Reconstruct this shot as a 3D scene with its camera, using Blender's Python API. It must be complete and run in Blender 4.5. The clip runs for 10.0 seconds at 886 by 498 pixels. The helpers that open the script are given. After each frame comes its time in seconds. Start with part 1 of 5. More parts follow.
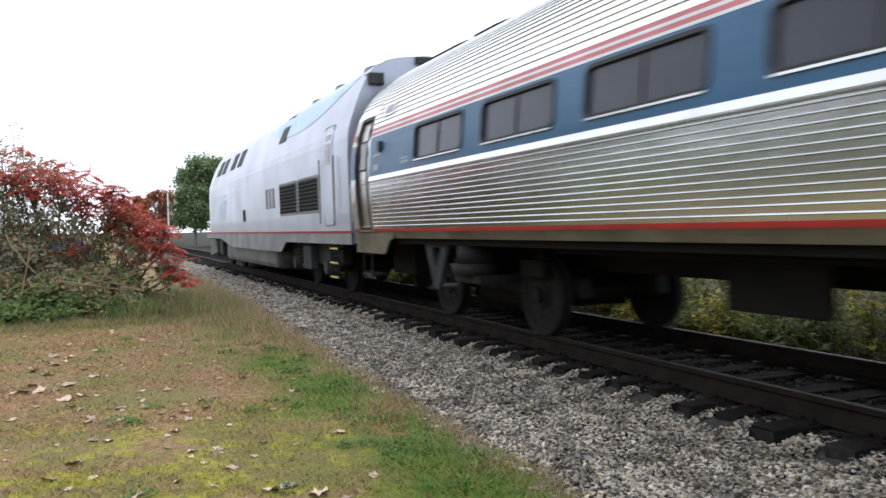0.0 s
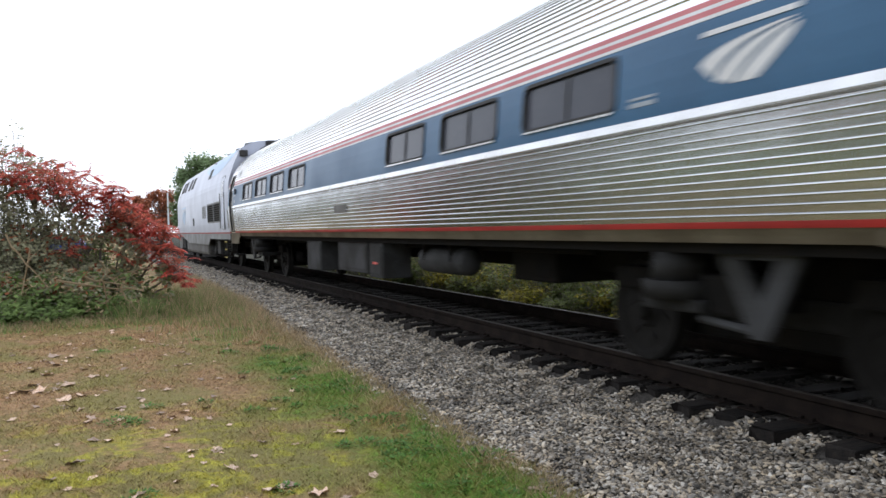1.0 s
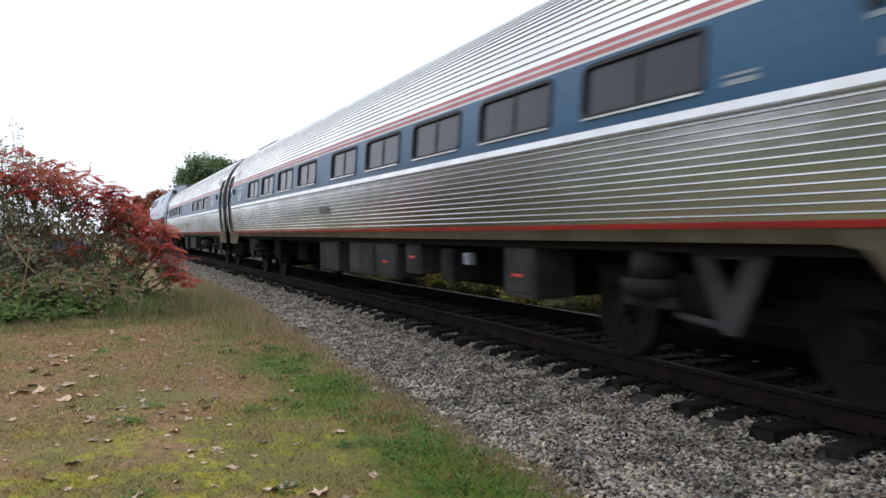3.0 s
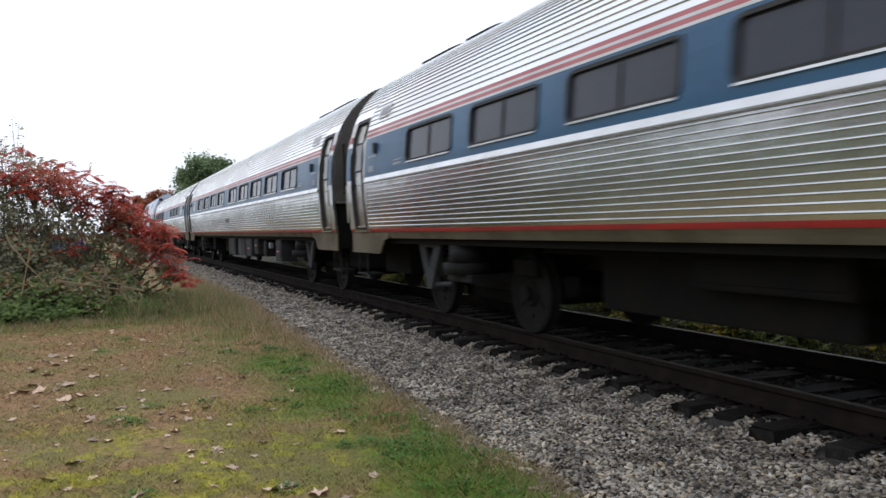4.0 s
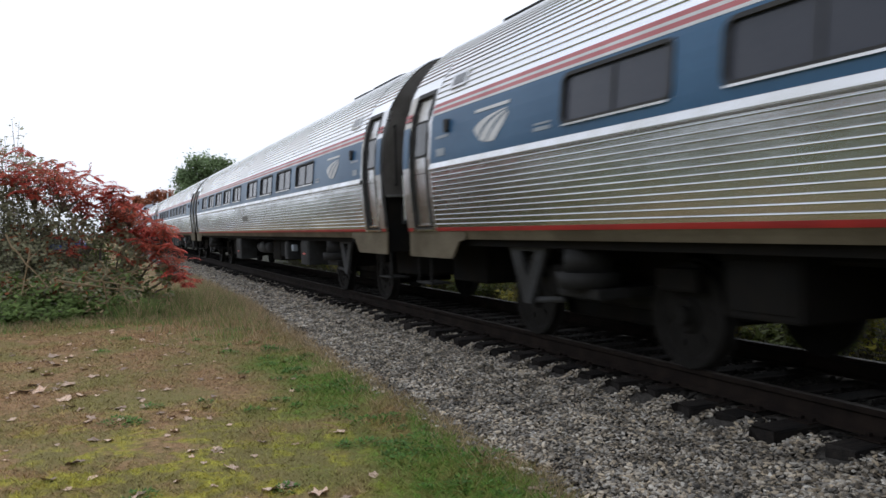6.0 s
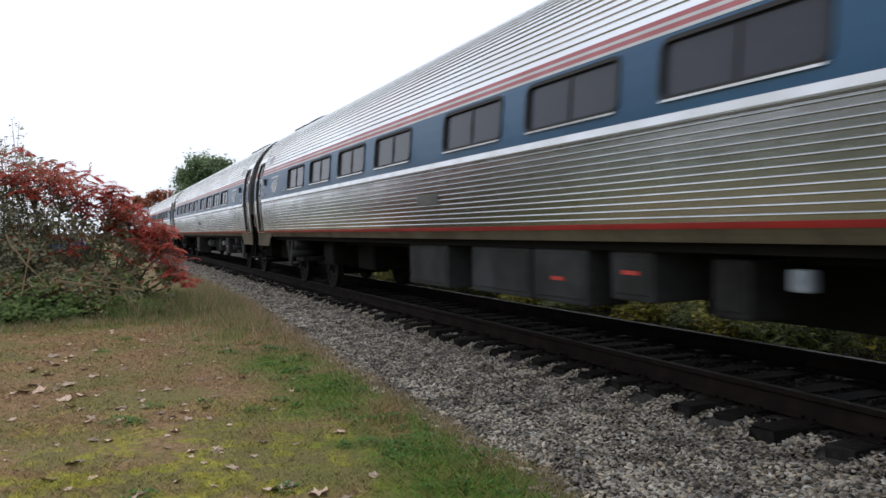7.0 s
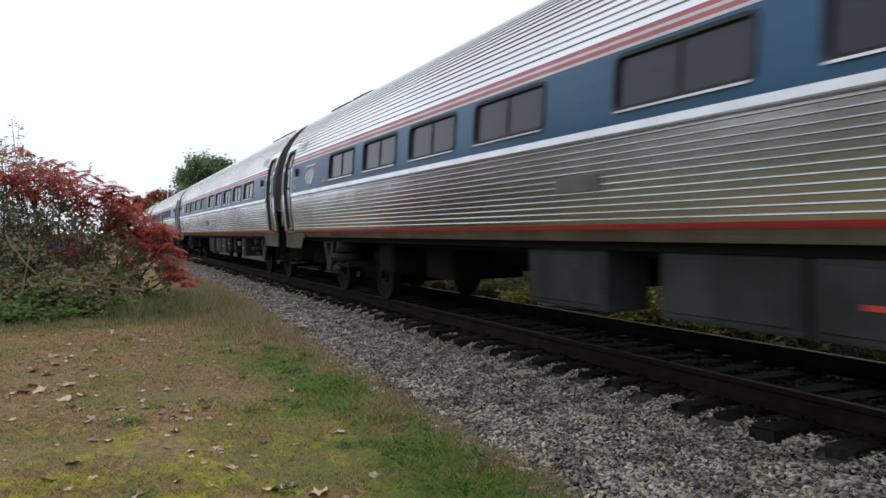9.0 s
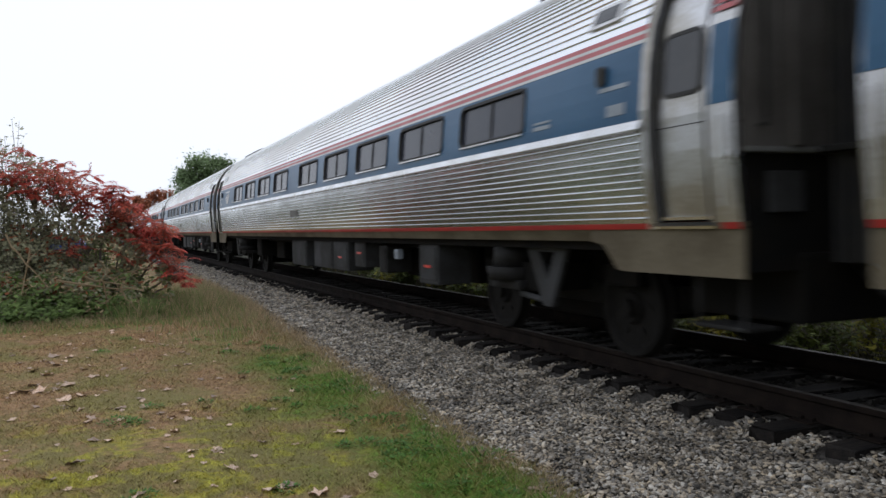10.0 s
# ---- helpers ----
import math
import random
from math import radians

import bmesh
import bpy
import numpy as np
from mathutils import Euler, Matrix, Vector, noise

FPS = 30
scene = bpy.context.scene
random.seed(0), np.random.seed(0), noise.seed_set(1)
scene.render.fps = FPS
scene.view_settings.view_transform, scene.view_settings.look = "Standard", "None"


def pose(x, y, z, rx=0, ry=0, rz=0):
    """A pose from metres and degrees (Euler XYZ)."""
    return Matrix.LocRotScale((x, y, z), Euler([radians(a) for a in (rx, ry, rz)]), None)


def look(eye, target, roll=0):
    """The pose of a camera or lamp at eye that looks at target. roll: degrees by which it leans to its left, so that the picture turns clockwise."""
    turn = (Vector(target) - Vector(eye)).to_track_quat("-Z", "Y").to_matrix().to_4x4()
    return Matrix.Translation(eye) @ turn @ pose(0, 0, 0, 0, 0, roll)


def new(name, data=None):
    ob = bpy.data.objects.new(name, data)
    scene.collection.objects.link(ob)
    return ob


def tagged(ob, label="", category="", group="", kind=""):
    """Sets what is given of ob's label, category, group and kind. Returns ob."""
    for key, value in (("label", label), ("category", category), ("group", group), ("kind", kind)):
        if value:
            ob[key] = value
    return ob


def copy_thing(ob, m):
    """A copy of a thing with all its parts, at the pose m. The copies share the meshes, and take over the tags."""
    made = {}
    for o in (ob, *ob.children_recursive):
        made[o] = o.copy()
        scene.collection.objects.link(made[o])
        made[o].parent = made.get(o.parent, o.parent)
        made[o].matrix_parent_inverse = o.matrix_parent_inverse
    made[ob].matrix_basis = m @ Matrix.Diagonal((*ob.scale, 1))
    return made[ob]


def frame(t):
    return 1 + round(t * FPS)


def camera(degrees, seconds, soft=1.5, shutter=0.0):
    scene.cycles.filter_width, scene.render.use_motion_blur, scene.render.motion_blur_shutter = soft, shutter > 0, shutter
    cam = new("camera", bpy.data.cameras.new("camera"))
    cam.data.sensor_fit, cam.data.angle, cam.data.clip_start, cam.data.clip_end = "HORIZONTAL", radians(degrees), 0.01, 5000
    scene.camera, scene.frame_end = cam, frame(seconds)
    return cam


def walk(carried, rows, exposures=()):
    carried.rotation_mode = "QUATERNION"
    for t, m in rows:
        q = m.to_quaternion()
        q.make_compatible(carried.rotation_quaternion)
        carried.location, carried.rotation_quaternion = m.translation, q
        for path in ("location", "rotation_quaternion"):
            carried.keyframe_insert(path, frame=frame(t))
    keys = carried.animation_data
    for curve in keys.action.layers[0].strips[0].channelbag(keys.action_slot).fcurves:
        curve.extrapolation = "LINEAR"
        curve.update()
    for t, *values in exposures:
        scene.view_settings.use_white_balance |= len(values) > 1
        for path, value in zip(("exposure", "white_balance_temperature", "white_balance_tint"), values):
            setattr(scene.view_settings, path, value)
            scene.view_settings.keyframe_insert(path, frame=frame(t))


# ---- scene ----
# ---------------------------------------------------------------- camera
cam = camera(57.6, 10.0, soft=1.5, shutter=0.32)
EYE = (0.0, 5.371, 1.263)
VIEW = look(EYE, (9.1995, 1.461, 0.9746), -1.37)
walk(cam, [(0.0, VIEW), (10.0, VIEW)], exposures=[(0.0, 0.25), (1.2, 0.04), (2.5, -0.14), (4.5, -0.30), (6.5, -0.41), (8.0, -0.48), (10.0, -0.50)])

# ---------------------------------------------------------------- world and sun
world = bpy.data.worlds.new("overcast_sky")
scene.world = world
world.use_nodes = True
wn, wl = world.node_tree.nodes, world.node_tree.links
wn.clear()
w_out = wn.new("ShaderNodeOutputWorld")
w_bg = wn.new("ShaderNodeBackground")
w_sky = wn.new("ShaderNodeTexSky")
w_sky.sky_type = "NISHITA"
w_sky.sun_disc = False
w_sky.sun_elevation = radians(55)
w_sky.sun_rotation = radians(138)
w_dim = wn.new("ShaderNodeMix")
w_dim.data_type, w_dim.blend_type = "RGBA", "MULTIPLY"
w_dim.inputs[0].default_value = 1.0
w_dim.inputs[7].default_value = (0.10, 0.10, 0.10, 1)
w_mix = wn.new("ShaderNodeMix")
w_mix.data_type = "RGBA"
w_co = wn.new("ShaderNodeTexCoord")
w_noise = wn.new("ShaderNodeTexNoise")
w_noise.inputs["Scale"].default_value = 1.6
w_noise.inputs["Detail"].default_value = 4.0
w_ramp = wn.new("ShaderNodeValToRGB")
w_ramp.color_ramp.elements[0].position, w_ramp.color_ramp.elements[0].color = 0.36, (0.80, 0.80, 0.80, 1)
w_ramp.color_ramp.elements[1].position, w_ramp.color_ramp.elements[1].color = 0.55, (0.97, 0.97, 0.97, 1)
w_dot = wn.new("ShaderNodeVectorMath")
w_dot.operation = "DOT_PRODUCT"
SUN_WAY = Vector((0.39, -0.43, 0.82)).normalized()
w_dot.inputs[1].default_value = SUN_WAY
w_glow = wn.new("ShaderNodeMapRange")
w_glow.interpolation_type = "SMOOTHSTEP"
w_glow.inputs["From Min"].default_value, w_glow.inputs["From Max"].default_value = -0.5, 0.9
w_glow.inputs["To Min"].default_value, w_glow.inputs["To Max"].default_value = 1.22, 1.62
w_cloud = wn.new("ShaderNodeMix")
w_cloud.data_type, w_cloud.blend_type = "RGBA", "MULTIPLY"
w_cloud.inputs[0].default_value = 1.0
w_cloud.inputs[6].default_value = (0.915, 0.973, 1.085, 1)
wl.new(w_co.outputs["Generated"], w_dot.inputs[0])
wl.new(w_dot.outputs["Value"], w_glow.inputs["Value"])
wl.new(w_glow.outputs["Result"], w_cloud.inputs[7])
wl.new(w_cloud.outputs[2], w_mix.inputs[7])
wl.new(w_co.outputs["Generated"], w_noise.inputs["Vector"])
wl.new(w_noise.outputs["Fac"], w_ramp.inputs["Fac"])
wl.new(w_ramp.outputs["Color"], w_mix.inputs[0])
wl.new(w_sky.outputs["Color"], w_dim.inputs[6])
wl.new(w_dim.outputs[2], w_mix.inputs[6])
wl.new(w_mix.outputs[2], w_bg.inputs["Color"])
w_bg.inputs["Strength"].default_value = 1.0
wl.new(w_bg.outputs["Background"], w_out.inputs["Surface"])

sun_data = bpy.data.lights.new("sun", "SUN")
sun_data.energy, sun_data.angle, sun_data.color = 0.6, radians(36), (1.0, 0.97, 0.92)
sun = new("sun", sun_data)
sun.matrix_world = look((39, -43, 82), (0, 0, 0))


# ---------------------------------------------------------------- materials
def mat(name, color, rough=0.6, metal=0.0, second=None, scale=6.0, fine=60.0, bump=0.15, depth=0.01, contrast=(0.35, 0.65),
        rough_var=0.12, island=0.0, objrand=0.0, spec=0.5, stretch=(1, 1, 1), tint=None, wave=0.0):
    """Two-scale procedural surface: broad stains between color and second, fine grain in relief and gloss."""
    m = bpy.data.materials.new(name)
    m.use_nodes = True
    n, l = m.node_tree.nodes, m.node_tree.links
    b = n["Principled BSDF"]
    second = second or tuple(c * 0.72 for c in color)
    co = n.new("ShaderNodeTexCoord")
    mp = n.new("ShaderNodeMapping")
    mp.inputs["Scale"].default_value = stretch
    l.new(co.outputs["Object"], mp.inputs["Vector"])
    big, small = n.new("ShaderNodeTexNoise"), n.new("ShaderNodeTexNoise")
    big.inputs["Scale"].default_value, big.inputs["Detail"].default_value = scale, 5
    small.inputs["Scale"].default_value, small.inputs["Detail"].default_value = fine, 3
    l.new(mp.outputs["Vector"], big.inputs["Vector"])
    l.new(mp.outputs["Vector"], small.inputs["Vector"])
    ramp = n.new("ShaderNodeValToRGB")
    e = ramp.color_ramp.elements
    e[0].position, e[0].color = contrast[0], (*color, 1)
    e[1].position, e[1].color = contrast[1], (*second, 1)
    add = n.new("ShaderNodeMath")
    add.operation = "MULTIPLY_ADD"
    l.new(small.outputs["Fac"], add.inputs[0])
    add.inputs[1].default_value = 0.35
    l.new(big.outputs["Fac"], add.inputs[2])
    sub = n.new("ShaderNodeMath")
    sub.operation = "SUBTRACT"
    l.new(add.outputs[0], sub.inputs[0])
    sub.inputs[1].default_value = 0.175
    l.new(sub.outputs[0], ramp.inputs["Fac"])
    out = ramp.outputs["Color"]
    if island or objrand:
        if island:
            src = n.new("ShaderNodeNewGeometry").outputs["Random Per Island"]
        else:
            src = n.new("ShaderNodeObjectInfo").outputs["Random"]
        k = island or objrand
        rng = n.new("ShaderNodeMapRange")
        rng.inputs["To Min"].default_value, rng.inputs["To Max"].default_value = 1 - k, 1 + k
        l.new(src, rng.inputs["Value"])
        hsv = n.new("ShaderNodeHueSaturation")
        l.new(out, hsv.inputs["Color"])
        l.new(rng.outputs["Result"], hsv.inputs["Value"])
        out = hsv.outputs["Color"]
        if tint:
            k7, fr = n.new("ShaderNodeMath"), n.new("ShaderNodeMath")
            k7.operation, fr.operation = "MULTIPLY", "FRACT"
            k7.inputs[1].default_value = 7.31
            l.new(src, k7.inputs[0])
            l.new(k7.outputs[0], fr.inputs[0])
            tm = n.new("ShaderNodeMix")
            tm.data_type, tm.blend_type = "RGBA", "MULTIPLY"
            l.new(fr.outputs[0], tm.inputs[0])
            l.new(out, tm.inputs[6])
            tm.inputs[7].default_value = (*tint, 1)
            out = tm.outputs[2]
    l.new(out, b.inputs["Base Color"])
    rr = n.new("ShaderNodeMapRange")
    rr.inputs["To Min"].default_value, rr.inputs["To Max"].default_value = max(0.02, rough - rough_var), min(1, rough + rough_var)
    l.new(big.outputs["Fac"], rr.inputs["Value"])
    l.new(rr.outputs["Result"], b.inputs["Roughness"])
    b.inputs["Metallic"].default_value = metal
    b.inputs["Specular IOR Level"].default_value = spec
    if bump:
        bp = n.new("ShaderNodeBump")
        bp.inputs["Strength"].default_value, bp.inputs["Distance"].default_value = bump, depth
        l.new(small.outputs["Fac"], bp.inputs["Height"])
        l.new(bp.outputs["Normal"], b.inputs["Normal"])
        if wave:
            dents, wb = n.new("ShaderNodeTexNoise"), n.new("ShaderNodeBump")
            dents.inputs["Scale"].default_value, dents.inputs["Detail"].default_value = 1.7, 2
            l.new(co.outputs["Object"], dents.inputs["Vector"])
            wb.inputs["Strength"].default_value, wb.inputs["Distance"].default_value = 1.0, wave
            l.new(dents.outputs["Fac"], wb.inputs["Height"])
            l.new(wb.outputs["Normal"], bp.inputs["Normal"])
    return m


STEEL = mat("brushed_stainless", (0.93, 0.94, 0.96), 0.27, 1.0, (0.82, 0.82, 0.83), 0.9, 30, 0.05, 0.003, stretch=(0.35, 1, 1.6), wave=0.004)
# stainless of the lower sides, a darker grey than the roof steel
STEEL_LOW = mat("lower_side_stainless", (0.69, 0.705, 0.725), 0.22, 1.0, (0.44, 0.45, 0.455), 1.1, 24, 0.06, 0.003, stretch=(0.3, 1, 2.2), wave=0.010)
PANEL = mat("dull_panel", (0.20, 0.20, 0.195), 0.55, 0.3, (0.14, 0.138, 0.13), 3, 40, 0.1, 0.003)
STEEL_DOOR = mat("door_steel", (0.66, 0.665, 0.68), 0.30, 1.0, (0.40, 0.375, 0.33), 1.7, 36, 0.05, 0.003, contrast=(0.42, 0.66), wave=0.010)
BRIGHT = mat("polished_belt", (0.70, 0.70, 0.71), 0.25, 1.0, (0.60, 0.595, 0.58), 2, 40, 0.03, 0.002)
SILL = mat("dusty_sill", (0.175, 0.148, 0.104), 0.8, 0.0, (0.105, 0.086, 0.058), 1.5, 30, 0.12, 0.004, spec=0.2)
BLUE = mat("blue_paint", (0.025, 0.115, 0.235), 0.36, 0.0, (0.020, 0.090, 0.190), 0.8, 25, 0.03, 0.002, spec=0.4)
RED = mat("red_stripe", (0.40, 0.030, 0.026), 0.5, 0.0, (0.29, 0.024, 0.022), 2, 30, 0.03, 0.002, spec=0.3)
FADED = mat("faded_red_stripe", (0.57, 0.16, 0.17), 0.45, 0.0, (0.47, 0.12, 0.13), 2, 30, 0.03, 0.002)
PALE = mat("white_stripe", (0.75, 0.75, 0.76), 0.4, 0.0, (0.62, 0.62, 0.62), 2, 30, 0.03, 0.002)
RUBBER = mat("black_rubber", (0.02, 0.02, 0.022), 0.7, 0.0, (0.035, 0.033, 0.03), 4, 60, 0.2, 0.004)
GLASS = mat("tinted_window", (0.033, 0.038, 0.056), 0.20, 0.0, (0.046, 0.05, 0.068), 1.5, 20, 0.02, 0.001, rough_var=0.05, spec=0.32)
GLASS_D = mat("tinted_glass_pane", (0.03, 0.032, 0.038), 0.12, 0.0, (0.045, 0.046, 0.05), 1.5, 20, 0.02, 0.001, rough_var=0.04)
# grime, taken down to near-black to put the under-car shade into the colour
UNDER = mat("shaded_underframe_grime", (0.010, 0.010, 0.010), 0.9, 0.0, (0.016, 0.014, 0.012), 3, 40, 0.3, 0.006, spec=0.08)
BOXGREY = mat("equipment_grey", (0.052, 0.053, 0.056), 0.75, 0.0, (0.030, 0.030, 0.029), 2.5, 40, 0.12, 0.004, spec=0.2)
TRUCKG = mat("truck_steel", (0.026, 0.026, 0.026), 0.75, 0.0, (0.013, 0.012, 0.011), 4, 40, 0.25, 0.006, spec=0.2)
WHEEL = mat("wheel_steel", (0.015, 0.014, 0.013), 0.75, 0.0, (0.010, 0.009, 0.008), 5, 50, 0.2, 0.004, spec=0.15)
LOCO = mat("silver_loco_paint", (0.47, 0.50, 0.60), 0.33, 0.35, (0.41, 0.43, 0.51), 0.7, 25, 0.04, 0.003)
LOCO_LOW = mat("grey_loco_skirt", (0.24, 0.25, 0.26), 0.55, 0.1, (0.16, 0.16, 0.16), 1.2, 30, 0.1, 0.004)
LOCO_BLUE = mat("pale_blue_band", (0.36, 0.52, 0.72), 0.34, 0.1, (0.30, 0.45, 0.65), 0.8, 25, 0.03, 0.002)
YELLOW = mat("safety_yellow", (0.65, 0.50, 0.10), 0.5, 0.0, (0.5, 0.38, 0.08), 6, 60, 0.1, 0.003)
REDLAMP = mat("red_reflector", (0.75, 0.08, 0.06), 0.3, 0.0, (0.6, 0.06, 0.05), 6, 60, 0.05, 0.002)
RAIL = mat("rusty_rail", (0.021, 0.015, 0.012), 0.9, 0.0, (0.012, 0.009, 0.008), 5, 60, 0.3, 0.004, spec=0.10)
RAILTOP = mat("worn_rail_head", (0.06, 0.05, 0.043), 0.65, 0.3, (0.035, 0.029, 0.024), 3, 60, 0.1, 0.002)
TIE = mat("creosoted_wood", (0.012, 0.011, 0.011), 0.9, 0.0, (0.028, 0.024, 0.021), 7, 45, 0.6, 0.012, objrand=0.5, stretch=(3, 0.6, 3), spec=0.12)
STONE = mat("ballast_stone", (0.385, 0.362, 0.325), 0.7, 0.0, (0.15, 0.14, 0.125), 4, 70, 0.4, 0.006, island=0.84, tint=(1.0, 0.86, 0.67), spec=0.4)
# near-black copy of STONE: the shade under the train put into its colour
STONE_SHADED = mat("shaded_ballast_stone", (0.028, 0.025, 0.022), 0.85, 0.0, (0.014, 0.013, 0.012), 9, 70, 0.5, 0.006, island=0.6, spec=0.1)
BED = mat("ballast_grit", (0.060, 0.055, 0.049), 0.95, 0.0, (0.11, 0.10, 0.09), 30, 90, 1.0, 0.03, spec=0.1)


def lawn_material(name, blade):
    """Mown verge: straw-brown, moss-yellow and green areas by place; blades vary one by one."""
    m = bpy.data.materials.new(name)
    m.use_nodes = True
    n, l = m.node_tree.nodes, m.node_tree.links
    b = n["Principled BSDF"]
    co = n.new("ShaderNodeTexCoord").outputs["Object"]
    sep = n.new("ShaderNodeSeparateXYZ")
    l.new(co, sep.inputs[0])

    def noise_node(scale, detail=4, distort=0.0):
        k = n.new("ShaderNodeTexNoise")
        k.inputs["Scale"].default_value, k.inputs["Detail"].default_value = scale, detail
        k.inputs["Distortion"].default_value = distort
        l.new(co, k.inputs["Vector"])
        return k.outputs["Fac"]

    def math_node(op, a, c, d=0.0, clamp=False):
        k = n.new("ShaderNodeMath")
        k.operation, k.use_clamp = op, clamp
        for s, v in zip(k.inputs, (a, c, d)):
            if isinstance(v, (int, float)):
                s.default_value = v
            else:
                l.new(v, s)
        return k.outputs[0]

    def step(v, lo, hi):
        k = n.new("ShaderNodeMapRange")
        k.interpolation_type = "SMOOTHSTEP"
        k.inputs["From Min"].default_value, k.inputs["From Max"].default_value = lo, hi
        l.new(v, k.inputs["Value"])
        return k.outputs["Result"]

    def blend(f, a, c):
        k = n.new("ShaderNodeMix")
        k.data_type = "RGBA"
        l.new(f, k.inputs[0])
        for s, v in ((k.inputs[6], a), (k.inputs[7], c)):
            if isinstance(v, tuple):
                s.default_value = (*v, 1)
            else:
                l.new(v, s)
        return k.outputs[2]

    y, x = sep.outputs["Y"], sep.outputs["X"]
    mottled = noise_node(1.3, 5, 0.4)
    fine = noise_node(14, 4)
    base = blend(step(fine, 0.35, 0.65), (0.325, 0.205, 0.110), (0.205, 0.126, 0.064))
    base = blend(step(math_node("MULTIPLY_ADD", mottled, 1.0, math_node("MULTIPLY", fine, 0.3)), 0.52, 0.80), base, (0.200, 0.168, 0.064))
    # moss-yellow patches in the near lawn
    near = math_node("MULTIPLY", step(x, 9.2, 6.2), step(y, 2.9, 3.7))
    moss = math_node("MULTIPLY", near, step(noise_node(4.0, 6, 0.8), 0.45, 0.63))
    base = blend(moss, base, blend(step(fine, 0.4, 0.6), (0.33, 0.295, 0.048), (0.215, 0.195, 0.048)))
    # greener along the ballast
    side = math_node("MULTIPLY_ADD", mottled, -1.1, y)
    green = math_node("MULTIPLY", math_node("MULTIPLY", step(side, 3.75, 2.75), step(x, 16.0, 11.0)), step(noise_node(0.85, 4, 0.6), 0.30, 0.52))
    base = blend(green, base, blend(step(fine, 0.4, 0.62), (0.095, 0.170, 0.028), (0.155, 0.160, 0.042)))
    # dry straw at the very edge of the ballast
    edge = math_node("MULTIPLY", step(math_node("MULTIPLY_ADD", fine, 0.5, y), 3.12, 2.85), step(y, 0.0, 1.0))
    base = blend(edge, base, (0.27, 0.19, 0.12))
    # ground beyond the rails: shade behind the train painted in as dark earth tones
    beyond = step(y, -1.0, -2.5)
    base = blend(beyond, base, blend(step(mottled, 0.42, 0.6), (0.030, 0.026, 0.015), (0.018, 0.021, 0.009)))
    # greener turf well away from the line, added to cool the car sides' reflections
    base = blend(step(y, 9.0, 15.0), base, (0.085, 0.105, 0.050))
    if blade:
        rnd = n.new("ShaderNodeNewGeometry").outputs["Random Per Island"]
        hsv = n.new("ShaderNodeHueSaturation")
        l.new(base, hsv.inputs["Color"])
        l.new(math_node("MULTIPLY_ADD", rnd, 0.9, 0.95), hsv.inputs["Value"])
        l.new(math_node("MULTIPLY_ADD", rnd, 0.04, 0.48), hsv.inputs["Hue"])
        base = hsv.outputs["Color"]
    else:
        bp = n.new("ShaderNodeBump")
        bp.inputs["Strength"].default_value, bp.inputs["Distance"].default_value = 0.8, 0.03
        l.new(noise_node(40, 5), bp.inputs["Height"])
        l.new(bp.outputs["Normal"], b.inputs["Normal"])
    l.new(base, b.inputs["Base Color"])
    b.inputs["Roughness"].default_value = 0.85
    b.inputs["Specular IOR Level"].default_value = 0.2
    return m


LAWN = lawn_material("mown_verge", False)
BLADE = lawn_material("grass_blades", True)


def leafy(name, color, second, island=0.45, trans=0.5):
    m = mat(name, color, 0.6, 0.0, second, 2.0, 30, 0.1, 0.003, island=island, spec=0.25)
    n, l = m.node_tree.nodes, m.node_tree.links
    b = n["Principled BSDF"]
    thin, mix = n.new("ShaderNodeBsdfTranslucent"), n.new("ShaderNodeMixShader")
    l.new(b.inputs["Base Color"].links[0].from_socket, thin.inputs["Color"])
    mix.inputs[0].default_value = trans
    l.new(b.outputs[0], mix.inputs[1])
    l.new(thin.outputs[0], mix.inputs[2])
    l.new(mix.outputs[0], n["Material Output"].inputs["Surface"])
    return m


RED_LEAF = leafy("sumac_red_leaf", (0.58, 0.105, 0.085), (0.44, 0.14, 0.08), 0.6, 0.45)
CLOVER = leafy("clover_green_leaf", (0.115, 0.235, 0.045), (0.085, 0.175, 0.04), trans=0.3)
GREY_LEAF = leafy("grey_green_leaf", (0.40, 0.405, 0.27), (0.31, 0.32, 0.20), trans=0.5)
GREEN_LEAF = leafy("weed_green_leaf", (0.22, 0.31, 0.10), (0.155, 0.225, 0.075), trans=0.45)
TREE_LEAF = leafy("tree_green_leaf", (0.25, 0.33, 0.17), (0.19, 0.26, 0.13))
ORANGE_LEAF = leafy("autumn_orange_leaf", (0.42, 0.165, 0.085), (0.33, 0.12, 0.065))
YELLOW_LEAF = leafy("yellowing_leaf", (0.34, 0.28, 0.035), (0.18, 0.185, 0.03))
# dark tone of the car ends: shade of the gap put into the colour
ENDS = mat("shaded_end_wall", (0.115, 0.106, 0.098), 0.6, 0.1, (0.07, 0.063, 0.057), 3, 40, 0.15, 0.004)
LETTERS = mat("dull_lettering", (0.36, 0.40, 0.45), 0.5, 0.0, (0.28, 0.32, 0.37), 5, 60, 0.05, 0.002)
TANK = mat("grimy_fuel_tank", (0.10, 0.10, 0.10), 0.6, 0.1, (0.06, 0.056, 0.05), 2, 30, 0.2, 0.005)
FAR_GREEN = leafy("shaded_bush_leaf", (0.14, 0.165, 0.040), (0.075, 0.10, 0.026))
# grass seen under the cars, with the shade there put into its colour
FAR_GRASS = leafy("shaded_rank_grass", (0.065, 0.06, 0.03), (0.04, 0.042, 0.018))
STRAW = leafy("dry_straw", (0.52, 0.40, 0.25), (0.38, 0.29, 0.17), trans=0.4)
